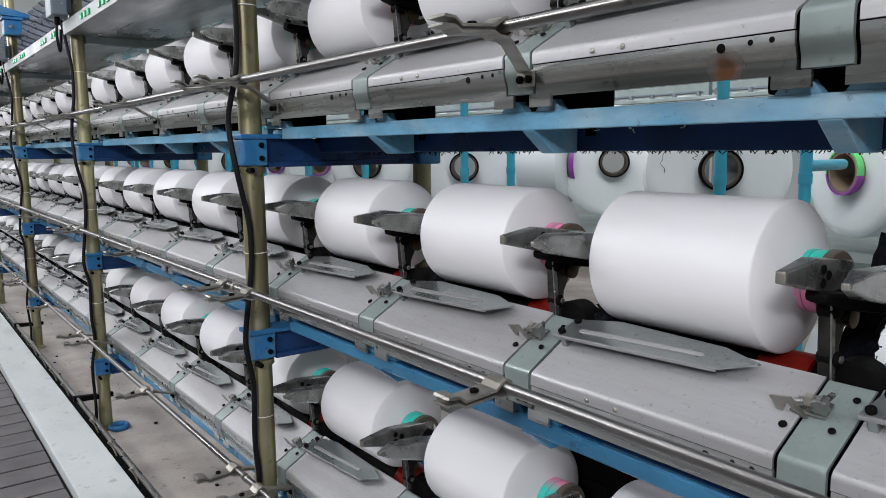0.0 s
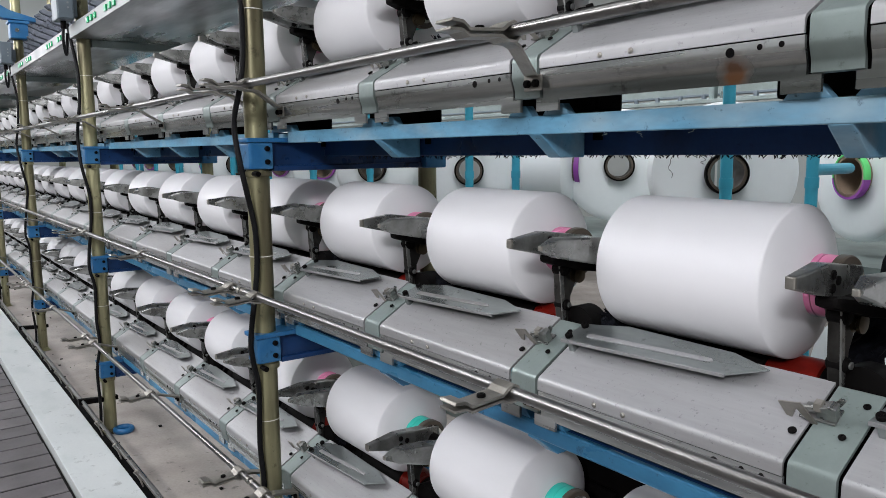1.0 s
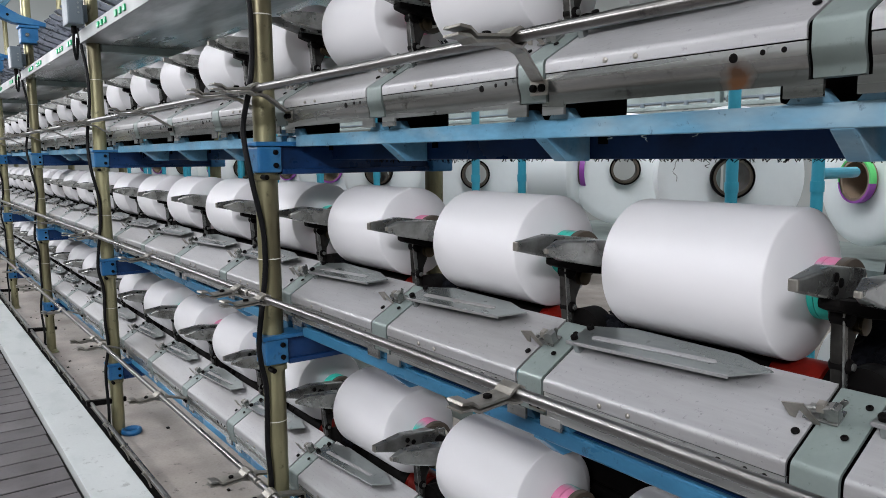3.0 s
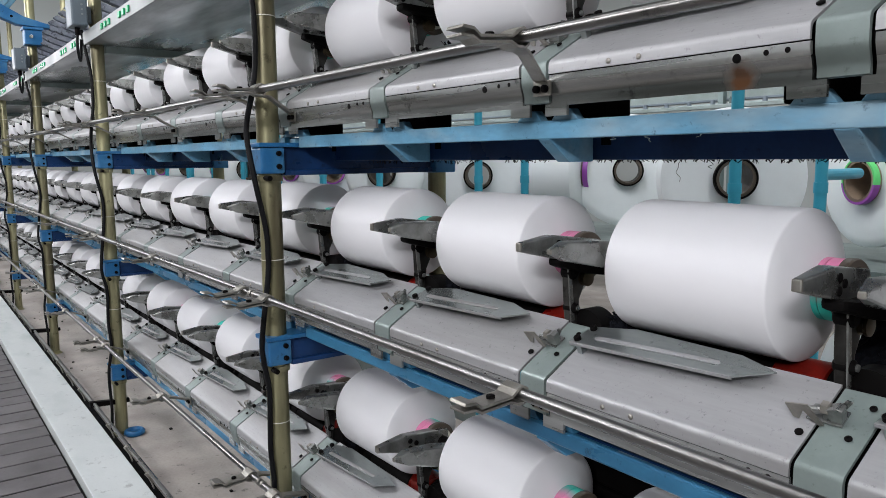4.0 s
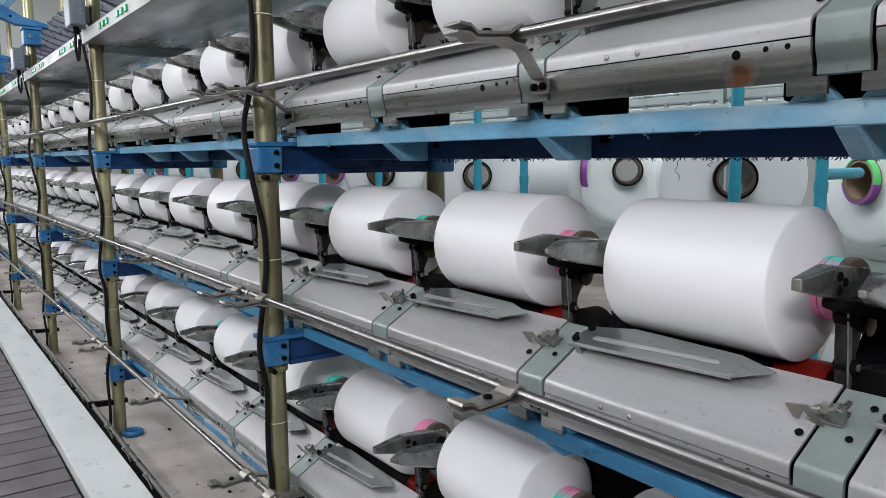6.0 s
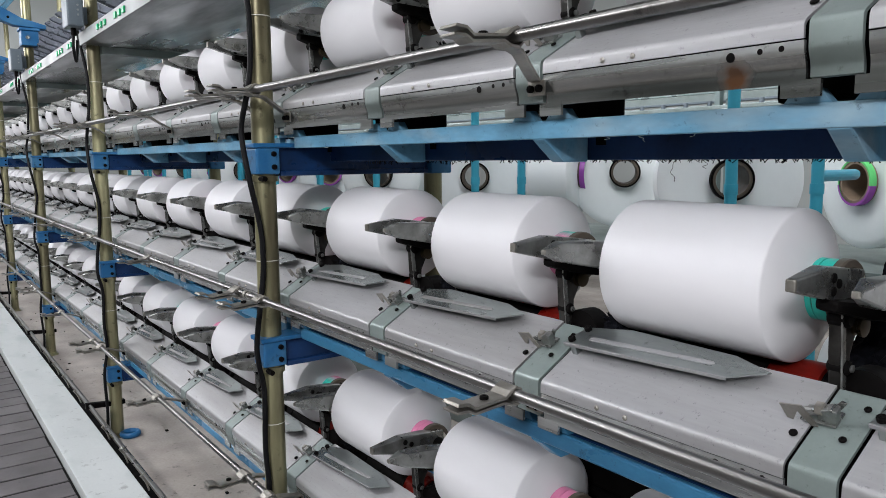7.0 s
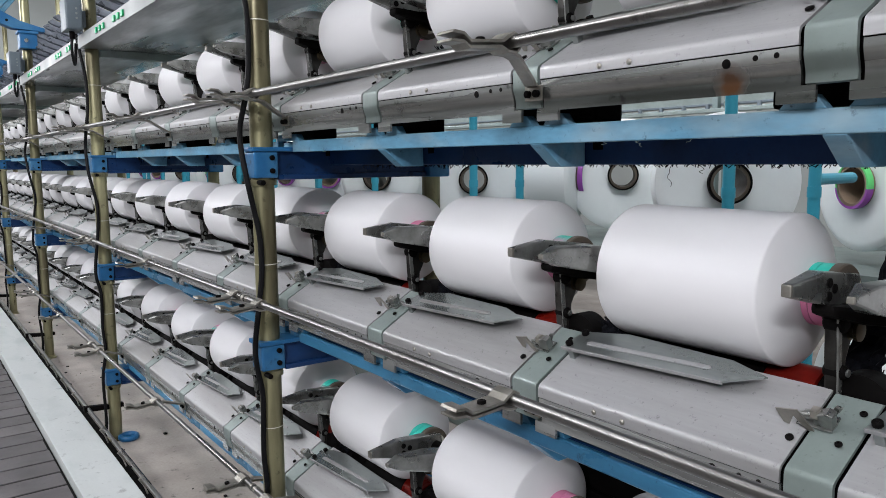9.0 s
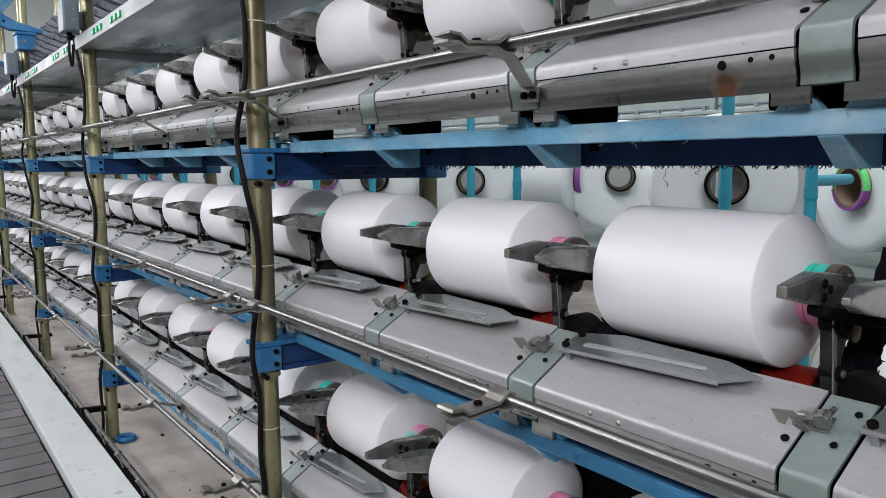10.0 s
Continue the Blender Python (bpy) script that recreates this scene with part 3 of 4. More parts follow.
    for cx, r0, r1, mat, lab in ((-0.0425, 0.0175, 0.0228, TIE, "cream plastic chuck ring"), (-0.0405, 0.0100, 0.0165, HORN, "bright chuck face")):
        part("chuck", lathe([(cx + 0.006, r0), (cx + 0.006, r1), (cx, r1)], 28, "x", None, True), mat, e, lab, smooth=True).location = (0, AXIS_Y, AXIS_Z)
    part("pin", lathe([(-0.0155, 0.0035), (-0.0135, 0.0035), (-0.013, 0.0025)], 12, "x"), HORN, e).location = (0.0, 0.117, 0.733)
    return e


cra = cradle_thing()
row(cra, [x - 0.0575 for x in package_xs], lambda x, dz: pose(x, 0, dz))


# ---- yarn packages ----
def package_thing():
    e = empty("yarn_package", "white wound yarn package turning on a cardboard tube", "yarn package", "turning yarn packages")
    body = [(0.0, 0.030), (-0.001, 0.050), (0.0005, 0.0715), (0.0025, 0.0742), (0.006, 0.0750), (0.05, 0.0748), (0.12, 0.0744), (0.1785, 0.0741), (0.1800, 0.0737),
            (0.1812, 0.0725), (0.187, 0.060), (0.193, 0.046), (0.198, 0.033), (0.1985, 0.029)]
    part("yarn", lathe(body, 80, "x", None, True), YARN, e, smooth=True)
    t = part("tube", lathe([(-0.020, 0.0225), (-0.020, 0.0285), (0.226, 0.0285), (0.2275, 0.0275), (0.2275, 0.0215), (-0.020, 0.0215), (-0.020, 0.0225)], 40, "x", None, True), CARD, e, "brown cardboard tube", smooth=True)
    part("end_ring", lathe([(-0.001, 0.0295), (-0.0055, 0.0295), (-0.0055, 0.047), (0.001, 0.052)], 48, "x", None, True), YARN, e, smooth=True)
    for a in (0.1985, 0.2115):
        part("band", lathe([(a, 0.0287), (a, 0.0299), (a + 0.012, 0.0299), (a + 0.012, 0.0287)], 48, "x", None, True), BAND, t, "half green, half pink paper band", smooth=True)
    part("end_rim", lathe([(0.224, 0.0286), (0.224, 0.0312), (0.231, 0.0312), (0.2325, 0.030), (0.2325, 0.0235), (0.224, 0.022)], 40, "x", None, True), CARD_DARK, t, "dark worn tube rim", smooth=True)
    return e


pkg = package_thing()
PACKAGES = {}
for d, dz in enumerate(DECKS):
    for i, x in enumerate(package_xs):
        m = pose(x, AXIS_Y, AXIS_Z + dz)
        if not PACKAGES:
            pkg.matrix_basis = m
            PACKAGES[d, i] = pkg
        else:
            PACKAGES[d, i] = copy_thing(pkg, m)


def wind_fuller(thing, grow, left, right):
    """A package wound a little further than the rest."""
    for yarn in [o for o in thing.children if o.name.startswith("yarn")]:
        yarn.data = yarn.data.copy()
        for v in yarn.data.vertices:
            rad = math.hypot(v.co.y, v.co.z)
            if rad > 0.035:
                k = 1 + grow / rad * min(1.0, (rad - 0.035) / 0.03)
                v.co.y, v.co.z = v.co.y * k, v.co.z * k
            v.co.x += -left if v.co.x < 0.03 else (right if v.co.x > 0.15 else 0.0)


wind_fuller(PACKAGES[1, 1], 0.0012, 0.0055, 0.0065)


# ---- rails and clips ----
RAIL_Y, RAIL_Z = -0.052, 0.681


def rail(x0, x1, dz):
    e = empty("guide_rail", "polished steel rod running along the front of a deck", "guide rail", "front guide rails", m=pose(0, 0, dz))
    part("bar", lathe([(x0 + 0.035, 0.0045), (x0 + 0.036, 0.0062), (x1 + 0.028, 0.0062), (x1 + 0.029, 0.0045)], 16, "x"), CHROME, e, smooth=True).location = (0, RAIL_Y, RAIL_Z)
    for x in (x0 + 0.036, x1 + 0.020):
        part("end_sleeve", lathe([(x, 0.0063), (x + 0.0005, 0.0070), (x + 0.0075, 0.0070), (x + 0.008, 0.0063)], 16, "x", None, True), CLIP, e, smooth=True).location = (0, RAIL_Y, RAIL_Z)
    return e


def clip_thing():
    """Folded clip: it wraps the rod and reaches out to the aisle, a curved arm holds it to the deck."""
    e = empty("rail_clip", "folded nickel-plated clip with a black socket screw on the rail", "rail clip", "rail clips")
    y, z = RAIL_Y, RAIL_Z
    top = [(y + 0.0085, z - 0.002), (y + 0.0075, z + 0.006), (y, z + 0.0095), (y - 0.008, z + 0.006), (y - 0.014, z + 0.001), (y - 0.052, z - 0.002), (y - 0.060, z + 0.004), (y - 0.072, z + 0.005),
           (y - 0.074, z + 0.002), (y - 0.060, z + 0.001), (y - 0.052, z - 0.005), (y - 0.013, z - 0.002), (y - 0.006, z + 0.003), (y, z + 0.0065), (y + 0.0055, z + 0.004), (y + 0.006, z - 0.002)]
    part("upper_leaf", prism(top, -0.0125, 0.0125, "x", 0.0006), CLIP, e)
    low = [(y + 0.008, z - 0.004), (y + 0.003, z - 0.0085), (y - 0.006, z - 0.008), (y - 0.014, z - 0.0045), (y - 0.052, z - 0.0075), (y - 0.060, z - 0.003), (y - 0.074, z - 0.003),
           (y - 0.074, z - 0.0055), (y - 0.059, z - 0.006), (y - 0.052, z - 0.0105), (y - 0.014, z - 0.0075), (y - 0.006, z - 0.011), (y + 0.004, z - 0.0115), (y + 0.009, z - 0.006)]
    part("lower_leaf", prism(low, -0.0115, 0.0115, "x", 0.0006), CLIP, e)
    part("screw", lathe([(0, 0.0046), (0.0032, 0.0046), (0.0040, 0.0036), (0.0040, 0.0022), (0.002, 0.0)], 12, "z"), BLACK, e).location = (0, y - 0.032, z - 0.001)
    arm = [(y + 0.002, z - 0.007), (y + 0.024, z - 0.009), (y + 0.070, z - 0.030), (y + 0.0775, z - 0.033), (y + 0.0775, z - 0.034),
           (y + 0.068, z - 0.0335), (y + 0.022, z - 0.0125), (y, z - 0.0105)]
    strap = prism(arm, -0.0085, 0.0085, "x")
    for v in strap.verts:
        v.co.x -= 0.045 * max(0.0, v.co.y - y) / 0.078
    part("arm", strap, CLIP, e)
    part("foot", box(-0.0575, -0.0315, y + 0.0772, y + 0.0796, z - 0.049, z - 0.0325, 0.0006), CLIP, e)
    for x in (-0.051, -0.038):
        part("bolt", lathe([(-0.005, 0.0026), (-0.004, 0.0042), (0, 0.0042)], 10, "y"), BLACK, e).location = (x, y + 0.0772, z - 0.0415)
    return e


clip_xs = []
for i in range(-1, BAYS):
    for dz in DECKS:
        rail(-BAY * i - BAY, -BAY * i, dz)
    clip_xs += [-BAY * i - 0.02, -BAY * i + 0.092, -BAY * i + 0.723]
clip_xs = [x for x in clip_xs if x < 1.31]
cli = clip_thing()
row(cli, clip_xs, lambda x, dz: pose(x, 0, dz))


# ---- cables on the posts ----
def cable(x, k):
    rng = random.Random(40 + k)
    e = empty("power_cable", "black rubber cable hanging along a post, tied with nylon", "cable", "post cables", m=pose(x, 0, 0))
    pts = [(-0.02, -0.040, 1.33), (0.0, -0.034, 1.26)]
    # (z, shift across the post, stand-off): slack loops between the ties, clear of the brackets
    for z, a, d in ((1.18, -0.017, 0.024), (1.09, -0.0165, 0.024), (1.034, -0.0236, 0.024), (0.968, -0.0367, 0.012), (0.889, -0.0268, 0.028), (0.80, -0.0107, 0.026), (0.753, -0.0077, 0.027),
                    (0.703, -0.0097, 0.027), (0.595, -0.0237, 0.034), (0.55, -0.022, 0.036), (0.496, -0.0146, 0.026), (0.388, -0.0167, 0.024), (0.308, -0.0127, 0.026), (0.22, -0.022, 0.034), (0.10, -0.020, 0.026), (0.02, -0.024, 0.024)):
        a += rng.uniform(-0.003, 0.003) if k else 0.0
        pts.append((0.39 * a + 0.92 * d, 0.92 * a - 0.39 * d, z))
    part("cord", sweep(pts, 0.0049, 10), RUBBER, e, smooth=True)
    for z in (1.165, 0.735, 0.43):
        part("tie", lathe([(z, 0.0211), (z, 0.0217), (z + 0.0016, 0.0217), (z + 0.0016, 0.0211)], 24, "z", None, True), TIE, e).location = (0.0004, -0.0005, 0)
    return e


for i in range(0, BAYS):
    cable(-BAY * i, i)


# ---- shelf over the decks, switch boxes ----
SHELF_Z = 1.278


def shelf(x0, x1):
    e = empty("yarn_shelf", "scuffed zinc shelf with painted reflection streaks and green buttons on its white edge", "shelf", "overhead shelves")
    part("sheet", box(x0 + 0.004, x1 - 0.004, -0.034, 0.46, SHELF_Z, SHELF_Z + 0.006, 0.001), SHELF, e)
    part("edge", box(x0 + 0.004, x1 - 0.004, -0.039, -0.0345, SHELF_Z - 0.002, SHELF_Z + 0.036, 0.001), WHITE, e, "white painted front edge")
    part("cross_bar", box(x0 - 0.015, x0 + 0.015, 0.022, 0.45, SHELF_Z - 0.024, SHELF_Z - 0.001, 0.002), JOINT, e)
    for gx in (0.315, 0.525, 0.985, 1.19):
        for k in range(3):
            bx = x0 + gx + 0.044 * (k - 1)
            part("button", box(bx - 0.0105, bx + 0.0105, -0.0435, -0.039, SHELF_Z + 0.009, SHELF_Z + 0.025, 0.001), GREEN, e, "green push button")
    return e


for i in range(-1, BAYS):
    shelf(-BAY * i - BAY, -BAY * i)


def switch_box(x):
    e = empty("switch_box", "small grey metal switch box hung on a post", "switch box", "switch boxes", m=pose(x + 0.045, 0, 0))
    part("case", box(-0.020, 0.062, -0.088, -0.042, 1.318, 1.412, 0.004), GREYBOX, e)
    part("lid", box(0.062, 0.0645, -0.084, -0.046, 1.322, 1.408, 0.001), GREYBOX, e)
    for k in range(3):
        part("stud", lathe([(0.0645, 0.003), (0.067, 0.003)], 10, "x"), WHITE, e).location = (0, -0.058, 1.352 + 0.014 * k)
    part("gland", rod((0.02, -0.065, 1.296), (0.02, -0.065, 1.318), 0.008, 12), BLACK, e)
    part("bracket", box(-0.055, -0.015, -0.042, -0.017, 1.34, 1.39, 0.001), GREYBOX, e)
    return e


for i in range(1, BAYS):
    switch_box(-BAY * i)


# ---- over the shelf: blue swing arms and rows of dark feed rollers ----
def swing_arm(x):
    e = empty("swing_arm", "bright blue cast arm bolted to a post above the shelf", "machine arm", "upper machine arms", m=pose(x + 0.03, 0, 0))
    part("clamp", box(-0.034, 0.034, -0.036, 0.036, 1.435, 1.50, 0.005), BLUE, e)
    part("cap", box(-0.040, 0.040, -0.042, 0.042, 1.5005, 1.512, 0.003), BLUE, e)
    part("plate", prism([(-0.26, 1.62), (-0.20, 1.575), (-0.06, 1.520), (0.07, 1.512), (0.07, 1.530), (-0.03, 1.556), (-0.13, 1.61), (-0.24, 1.665)], -0.028, 0.028, "x", 0.004), BLUE, e)
    for y, z in ((-0.20, 1.608), (-0.14, 1.580), (-0.08, 1.553)):
        part("bolt_hole", lathe([(0.0280, 0.006), (0.0290, 0.006)], 12, "x"), BLACK, e).location = (0, y, z)
    part("beam", prism([(-0.19, 1.60), (-0.12, 1.575), (0.16, 1.93), (0.09, 1.97)], -0.024, 0.024, "x", 0.004), DUSTY, e, "pale dusty blue beam")
    part("pin", lathe([(-0.045, 0.008), (0.045, 0.008)], 12, "x"), HORN, e).location = (0, -0.01, 1.47)
    part("hose", sweep([(0.035, -0.066, 1.30), (0.042, -0.070, 1.265), (0.036, -0.066, 1.232), (0.022, -0.060, 1.222), (0.014, -0.056, 1.245), (0.026, -0.055, 1.285)], 0.0045, 8), RUBBER, e, "black looped hose", smooth=True)
    return e


def separator_thing():
    """Leaning dark plate of the rack that stands on the shelf."""
    e = empty("separator_plate", "dark leaning metal separator plate on the shelf", "separator plate", "separator plates")
    part("blade", prism([(0.02, 0.0), (0.15, 0.0), (0.17, 0.07), (0.06, 0.115), (0.03, 0.06)], -0.003, 0.003, "x", 0.001), RACK, e)
    part("finger", prism([(-0.030, 0.152), (-0.018, 0.142), (0.150, 0.086), (0.200, 0.090), (0.186, 0.108), (-0.012, 0.164)], -0.007, 0.007, "x", 0.002), FINGER, e, "bright worn pointed finger")
    part("finger", prism([(0.010, 0.252), (0.022, 0.242), (0.180, 0.176), (0.230, 0.180), (0.216, 0.198), (0.028, 0.264)], -0.007, 0.007, "x", 0.002), FINGER, e, "bright worn pointed finger")
    part("boss", lathe([(-0.018, 0.010), (-0.016, 0.020), (0.016, 0.020), (0.018, 0.010)], 16, "x"), BLACK, e, smooth=True).location = (0, 0.02, 0.06)
    return e


for i in range(1, BAYS):
    swing_arm(-BAY * i)
sep = separator_thing()
for i in range(55):
    m = pose(-0.30 - 0.13 * i, 0.05, SHELF_Z + 0.012, 0, -12)
    if i == 0:
        sep.matrix_basis = m
    else:
        copy_thing(sep, m)


# ---- aisle edge: pale gutter, low rail, dark boards ----
GUT_Z = 0.07


def gutter():
    g = tagged(part("gutter", prism([(-0.079, 0.0), (-0.079, GUT_Z), (-0.208, GUT_Z), (-0.208, 0.0), (-0.202, 0.0), (-0.202, GUT_Z - 0.005), (-0.085, GUT_Z - 0.005), (-0.085, 0.0)], END_X, 2.2, "x", 0.002), GUTTER),
               "pale painted sheet-metal gutter cover along the aisle", "gutter", kind="structure")
    e = empty("low_rail", "thin steel rod held on rusty lugs along the gutter", "rail")
    part("bar", rod((END_X, -0.081, 0.122), (2.0, -0.081, 0.122), 0.0052, 12), CHROME, e)
    for i in range(BAYS):
        x = -BAY * i
        part("lug", prism([(-0.094, 0.112), (-0.02, 0.108), (0.028, 0.108), (0.028, 0.122), (-0.02, 0.124), (-0.094, 0.130)], x - 0.010, x + 0.010, "x", 0.002), BLACK, e, "dark rusty lug")
        for j in range(1, 6):
            xx = x + BAY * j / 6
            part("hook", sweep([(xx, -0.070, 0.070), (xx + 0.004, -0.078, 0.095), (xx + 0.012, -0.09, 0.116), (xx + 0.02, -0.094, 0.122), (xx + 0.024, -0.086, 0.128)], 0.0022, 6), CLIP, e)
    return g


gutter()
# Black strip put in for the dark, shaded gap between gutter and low rail.
tagged(part("floor_skirt", box(END_X, 2.2, -0.0785, -0.052, 0.0, 0.052, 0.001), BLACK), "black strip put in for the shaded gap beside the gutter", "skirting", kind="structure")


def boards():
    base = tagged(part("aisle_floor", box(END_X, 2.2, -1.6, -0.210, 0.0, 0.0405), BLACK), "dark aisle floor of ribbed boards", "floor", kind="structure")
    shapes = []
    for v in range(3):
        b = box(0.004, 0.0995, -1.6, -0.216, 0.0408, 0.0435 + 0.0006 * v, 0.0015, seg=1)
        shapes.append(part("board", b, SLAB, base))
    rng = random.Random(5)
    n = int((2.0 - END_X) / 0.1035)
    for i in range(n):
        o = shapes[i] if i < 3 else bpy.data.objects.new("board", shapes[rng.randrange(3)].data)
        if i >= 3:
            scene.collection.objects.link(o)
            o.parent = base
        o.location = (1.8777 - 0.1035 * i, rng.uniform(-0.002, 0.002), 0)


boards()


def cable_ring():
    e = empty("rubber_ring", "blue rubber ring lying on the floor beside a post", "ring", m=pose(-1.288, 0.032, 0.0))
    b = bmesh.new()
    seg, tube = 28, 10
    vs = [[b.verts.new(((0.026 + 0.008 * math.cos(2 * math.pi * j / tube)) * math.cos(2 * math.pi * i / seg), (0.026 + 0.008 * math.cos(2 * math.pi * j / tube)) * math.sin(2 * math.pi * i / seg), 0.0095 + 0.0095 * math.sin(2 * math.pi * j / tube))) for j in range(tube)] for i in range(seg)]
    for i in range(seg):
        for j in range(tube):
            b.faces.new((vs[i][j], vs[(i + 1) % seg][j], vs[(i + 1) % seg][(j + 1) % tube], vs[i][(j + 1) % tube]))
    part("ring", b, BLUE, e, smooth=True)


cable_ring()


def litter():
    b = bmesh.new()
    rng = random.Random(9)
    for k in range(90):
        x, y = rng.uniform(-6, 0.2), rng.uniform(-0.05, 0.45)
        s = rng.uniform(0.002, 0.007)
        box(x - s, x + s, y - s * rng.uniform(0.3, 1), y + s, 0.0, s * 0.6, 0, b)
    tagged(part("floor_litter", b, BLACK), "dark crumbs of lint and dirt on the concrete", "litter", kind="stuff")


litter()


# ---- the creel behind: big supply packages on teal pipes ----
def supply_package(px, py, pz, radius, width, toward, rim, hole=0.052, label="large white supply yarn package on a wide tube, on the creel"):
    """Axis along local X, turned so that the open end faces the way 'toward' (degrees from +X)."""
    e = empty("supply_package", label, "yarn package", "supply packages on the creel", m=pose(px, py, pz, 0, 0, toward))
    w = width / 2
    prof = [(-w, hole + 0.004), (-w, radius * 0.86), (-w * 0.92, radius * 0.94), (-w * 0.8, radius), (w * 0.8, radius), (w * 0.92, radius * 0.95), (w * 0.985, radius * 0.86), (w * 1.02, hole + 0.03), (w, hole + 0.0036)]
    part("yarn", lathe(prof, 64, "x", None, True), YARN_RAW, e, smooth=True)
    t = part("tube", lathe([(-w - 0.02, hole - 0.006), (-w - 0.02, hole + 0.0035), (w + 0.018, hole + 0.0035), (w + 0.02, hole), (w + 0.02, hole - 0.006), (-w - 0.018, hole - 0.006)], 48, "x", None, True), CARD if rim is GUM_GREEN else CARD_DARK, e, "brown cardboard tube", smooth=True)
    if rim is GUM_GREEN:
        low = lathe([(w + 0.0225, hole + 0.0005), (w + 0.0225, hole + 0.0065), (w + 0.006, hole + 0.0065), (w + 0.006, hole + 0.0045)], 48, "x", None, True)
        bmesh.ops.delete(low, geom=[f for f in low.faces if f.calc_center_median().z > -0.01], context="FACES")
        part("rim_mark", low, PURPLE, t, "purple mark on the rim")
    part("rim", lathe([(w + 0.006, hole + 0.004), (w + 0.006, hole + 0.006), (w + 0.022, hole + 0.006), (w + 0.022, hole + 0.001)], 48, "x", None, True), rim, t, "coloured tube rim", smooth=True)
    return e


def creel_pipe(x, y):
    e = empty("creel_pipe", "teal painted steel upright of the creel with a coupling", "creel upright", "creel uprights", m=pose(x, y, 0))
    part("pipe", lathe([(0, 0.0125), (2.4, 0.0125)], 20, "z"), TEAL, e, smooth=True)
    for z in (0.42, 0.835, 1.25):
        part("coupling", lathe([(z, 0.0126), (z, 0.0142), (z + 0.022, 0.0142), (z + 0.022, 0.0126)], 20, "z"), TEAL, e, smooth=True)
    return e


def peg(p, q):
    e = empty("creel_peg", "teal painted peg that carries a supply package", "creel peg", "creel pegs")
    part("bar", rod(p, q, 0.012, 14), TEAL, e)
    return e


creel_pipe(0.374, 0.870)
creel_pipe(0.481, 1.014)
creel_pipe(-0.53, 0.911)
creel_pipe(-0.446, 1.027)
supply_package(0.221, 1.087, 0.860, 0.168, 0.09, -44, BLACK, 0.044)
supply_package(-0.392, 1.443, 0.865, 0.185, 0.09, -48, BLACK, 0.044)
supply_package(-0.765, 1.10, 0.852, 0.165, 0.10, -40, BLACK, 0.044)
supply_package(0.445, 1.375, 0.850, 0.160, 0.09, -117, GUM_GREEN, 0.050)
supply_package(-0.56, 1.30, 0.86, 0.15, 0.16, 30, PURPLE)
peg((0.481, 1.014, 0.872), (0.474, 1.19, 0.872))
rng = random.Random(3)
for i in range(9):
    x = -1.35 - 0.46 * i
    supply_package(x, 1.12 + rng.uniform(-0.05, 0.1), 0.858, 0.168, 0.20, rng.uniform(-70, -35), (BLACK, GUM_GREEN, PURPLE)[i % 3])
    creel_pipe(x + 0.2, 0.93)
    if i % 2:
        creel_pipe(x + 0.05, 1.0)
for i in range(12):
    x = 0.58 - 0.46 * i
    if i == 2:          # left out: its white yarn would brighten a gap that lies in shade
        continue
    supply_package(x, 1.15 + rng.uniform(-0.05, 0.1), 0.375, 0.170, 0.20, rng.uniform(35, 55), BLACK if i else GUM_GREEN)

def creel_bars():
    e = empty("creel", "pale aluminium creel of bars behind the machine", "creel")
    for y, z, h in ((1.62, 1.13, 0.04), (2.1, 1.16, 0.012), (2.1, 1.10, 0.016), (2.3, 1.21, 0.02), (2.5, 1.30, 0.06), (3.2, 1.13, 0.03), (1.62, 0.62, 0.03)):
        part("bar", box(-8, 2.0, y, y + 0.04, z, z + h, 0.003), ALU, e)
    for y, z0, z1, mat in ((1.55, 1.060, 1.072, JOINT), (1.62, 1.086, 1.094, GREYBOX), (2.0, 1.118, 1.150, JOINT), (2.2, 1.160, 1.166, GREYBOX)):
        part("bar", box(-8, 2.0, y, y + 0.03, z0, z1, 0.002), mat, e)
    for k in range(14):
        part("stub", rod((-0.9 + 0.09 * k, 1.6, 1.06), (-0.9 + 0.09 * k, 1.6, 1.09), 0.008, 8), GREYBOX, e)
    for x in (-1.9, -0.86, -0.15, -0.11, 0.9):
        part("upright", box(x, x + 0.02, 1.58, 1.60, 0.0, 2.4, 0.002), ALU, e)
    return e


creel_bars()


def creel_tray():
    e = empty("creel_tray", "grey-green painted sheet tray under the supply packages", "tray")
    part("sheet", box(-7.0, 0.75, 1.16, 1.70, 0.650, 0.654, 0.001), JOINT, e)
    part("edge", box(-7.0, 0.75, 1.155, 1.1598, 0.632, 0.660, 0.001), JOINT, e)
    return e


creel_tray()


def creel_plinth():
    e = empty("creel_plinth", "grey-green painted steel plinth under the lower supply packages", "plinth")
    part("body", box(-5.0, 0.85, 0.98, 1.45, 0.0, 0.2052, 0.003), JOINT, e)
    return e


creel_plinth()


